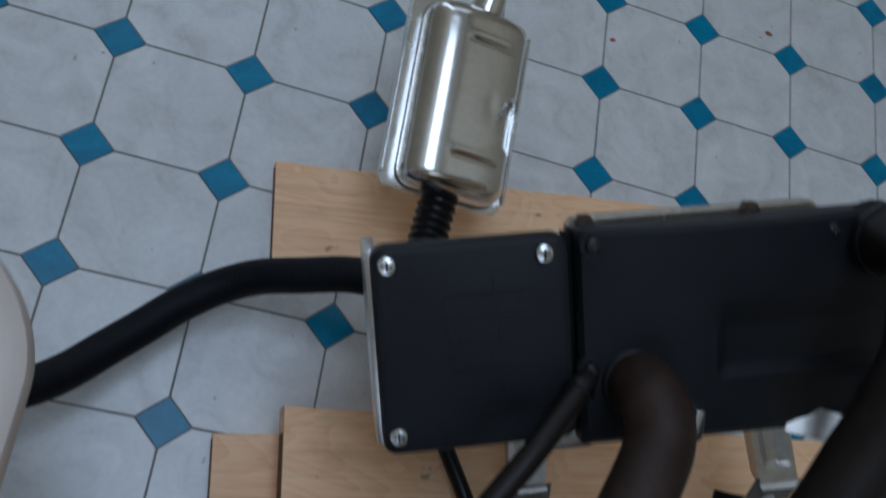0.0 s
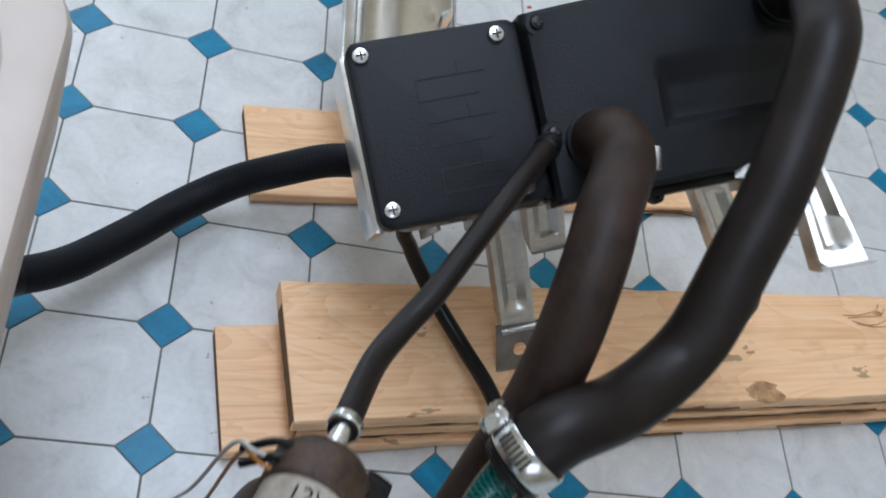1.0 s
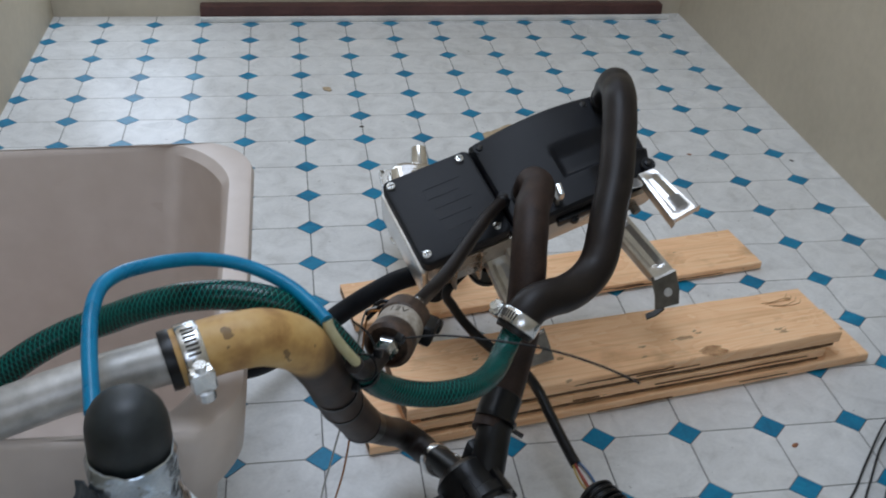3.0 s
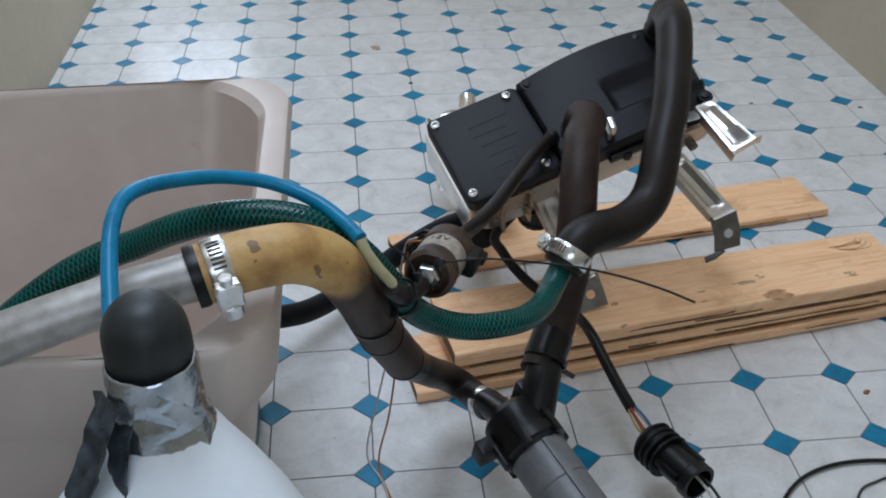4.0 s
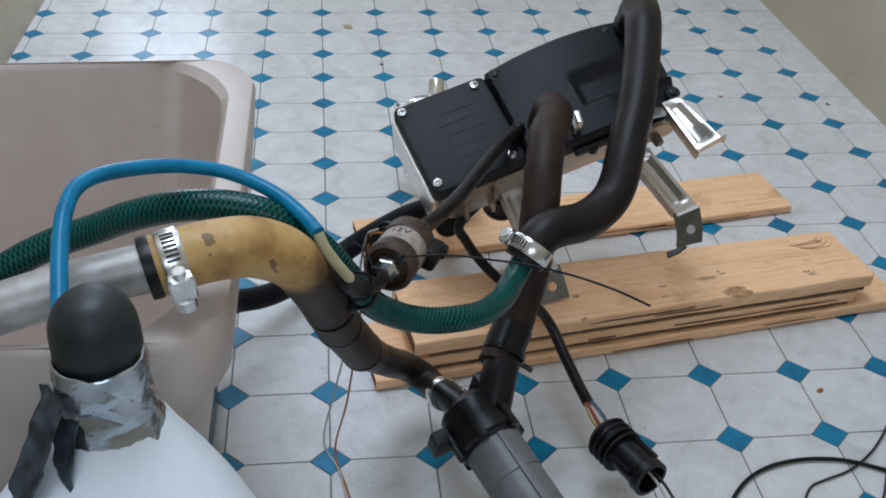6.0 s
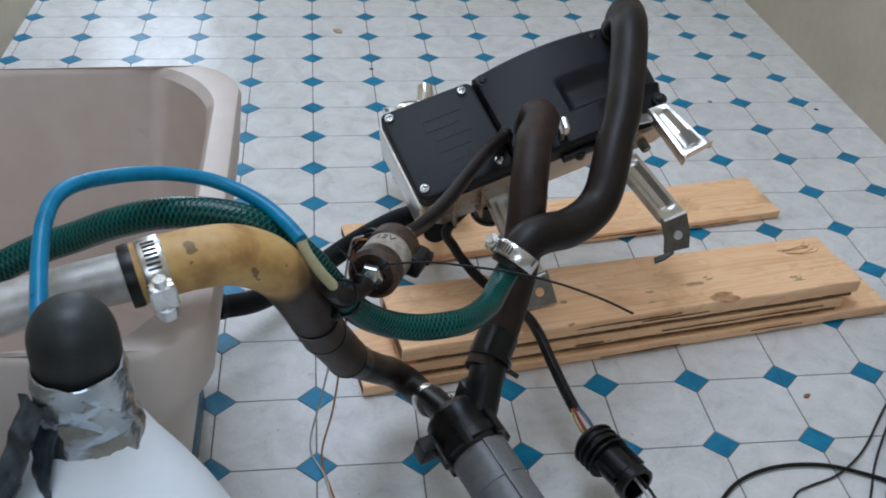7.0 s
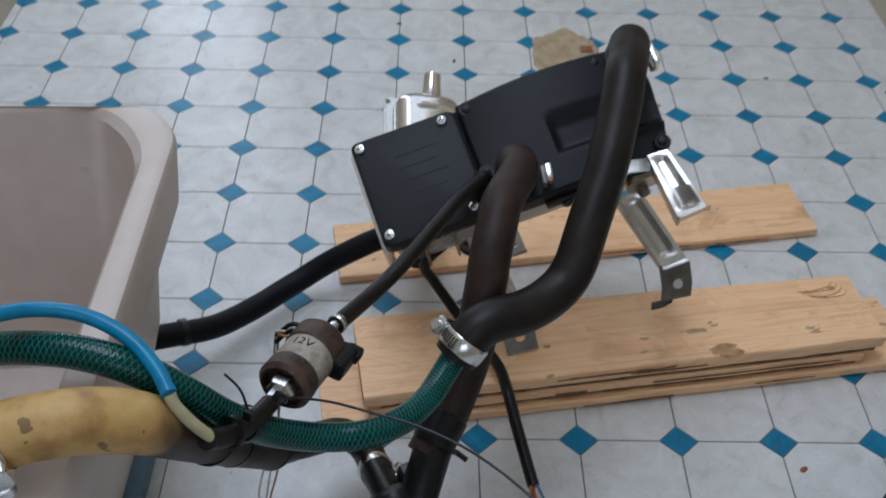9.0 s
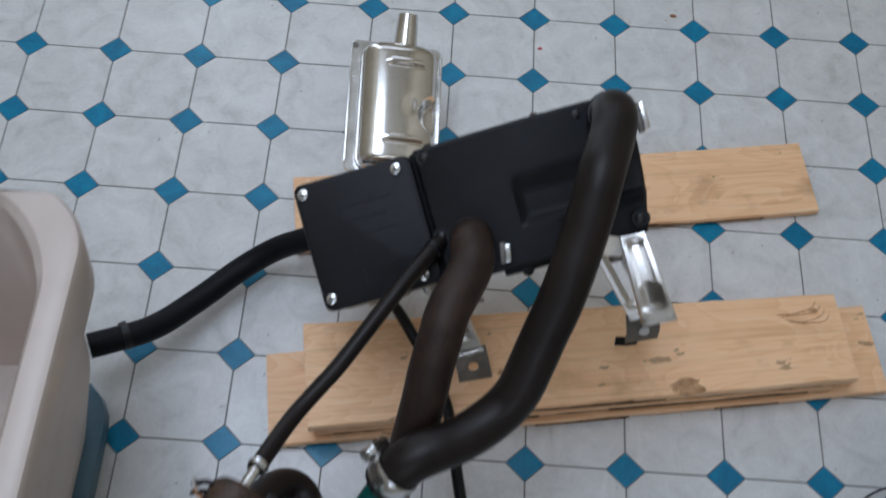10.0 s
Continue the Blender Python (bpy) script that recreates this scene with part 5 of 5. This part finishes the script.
# ---------- vinyl floor, piece by piece ----------
H = 0.188
bm = bmesh.new()
bevelled_box(bm, (X0 - T, Y0 - T, -0.02), (X1 + T, Y1 + T, -0.0007), 0)
floor = tagged(finish("floor", bm, M_JOINT, smooth=0), "vinyl floor of white octagons and blue diamonds", "floor", kind="structure")


def flat_piece(pts, bevel):
    """Top outline, a slightly larger foot, no underside."""
    cx, cy = sum(p[0] for p in pts) / len(pts), sum(p[1] for p in pts) / len(pts)
    top = [(x - (x - cx) * bevel, y - (y - cy) * bevel, 0.0) for x, y in pts]
    foot = [(x, y, -0.0008) for x, y in pts]
    n = len(pts)
    return top + foot, [tuple(range(n))] + [(k, n + k, n + (k + 1) % n, (k + 1) % n) for k in range(n)]


g = 0.0006
OCT = [(H * PX + g, g), (PX - H * PX - g, g), (PX - g, H * PY + g), (PX - g, PY - H * PY - g), (PX - H * PX - g, PY - g), (H * PX + g, PY - g), (g, PY - H * PY - g), (g, H * PY + g)]
DIA = [(H * PX, 0), (0, H * PY), (-H * PX, 0), (0, -H * PY)]


def piece_mesh(name, pts, mat, bevel):
    v, f = flat_piece(pts, bevel)
    me = bpy.data.meshes.new(name)
    me.from_pydata(v, [], f)
    me.materials.append(mat)
    return me


def joined(name, spots, pts, mat, bevel):
    v, f = flat_piece(pts, bevel)
    vs, fs = [], []
    for x, y in spots:
        o = len(vs)
        vs += [(a + x, b + y, c) for a, b, c in v]
        fs += [tuple(i + o for i in q) for q in f]
    me = bpy.data.meshes.new(name)
    me.from_pydata(vs, [], fs)
    me.materials.append(mat)
    ob = new(name, me)
    ob.parent = floor
    ob["kind"] = "stuff"


for name, pts, mat, bevel in (("tile", OCT, M_TILE, 0.006), ("inset_tile", DIA, M_BLUE, 0.012)):
    me = piece_mesh(name, pts, mat, bevel)
    rest = []
    for i in range(-5, 11):
        for j in range(-21, 16):
            x, y = i * PX, j * PY
            if -4 <= j <= 12 and -4 <= i <= 9:
                ob = new(name, me)
                ob.parent = floor
                ob.location = (x, y, 0)
            else:
                rest.append((x, y))
    joined("far_" + name + "s", rest, pts, mat, bevel)
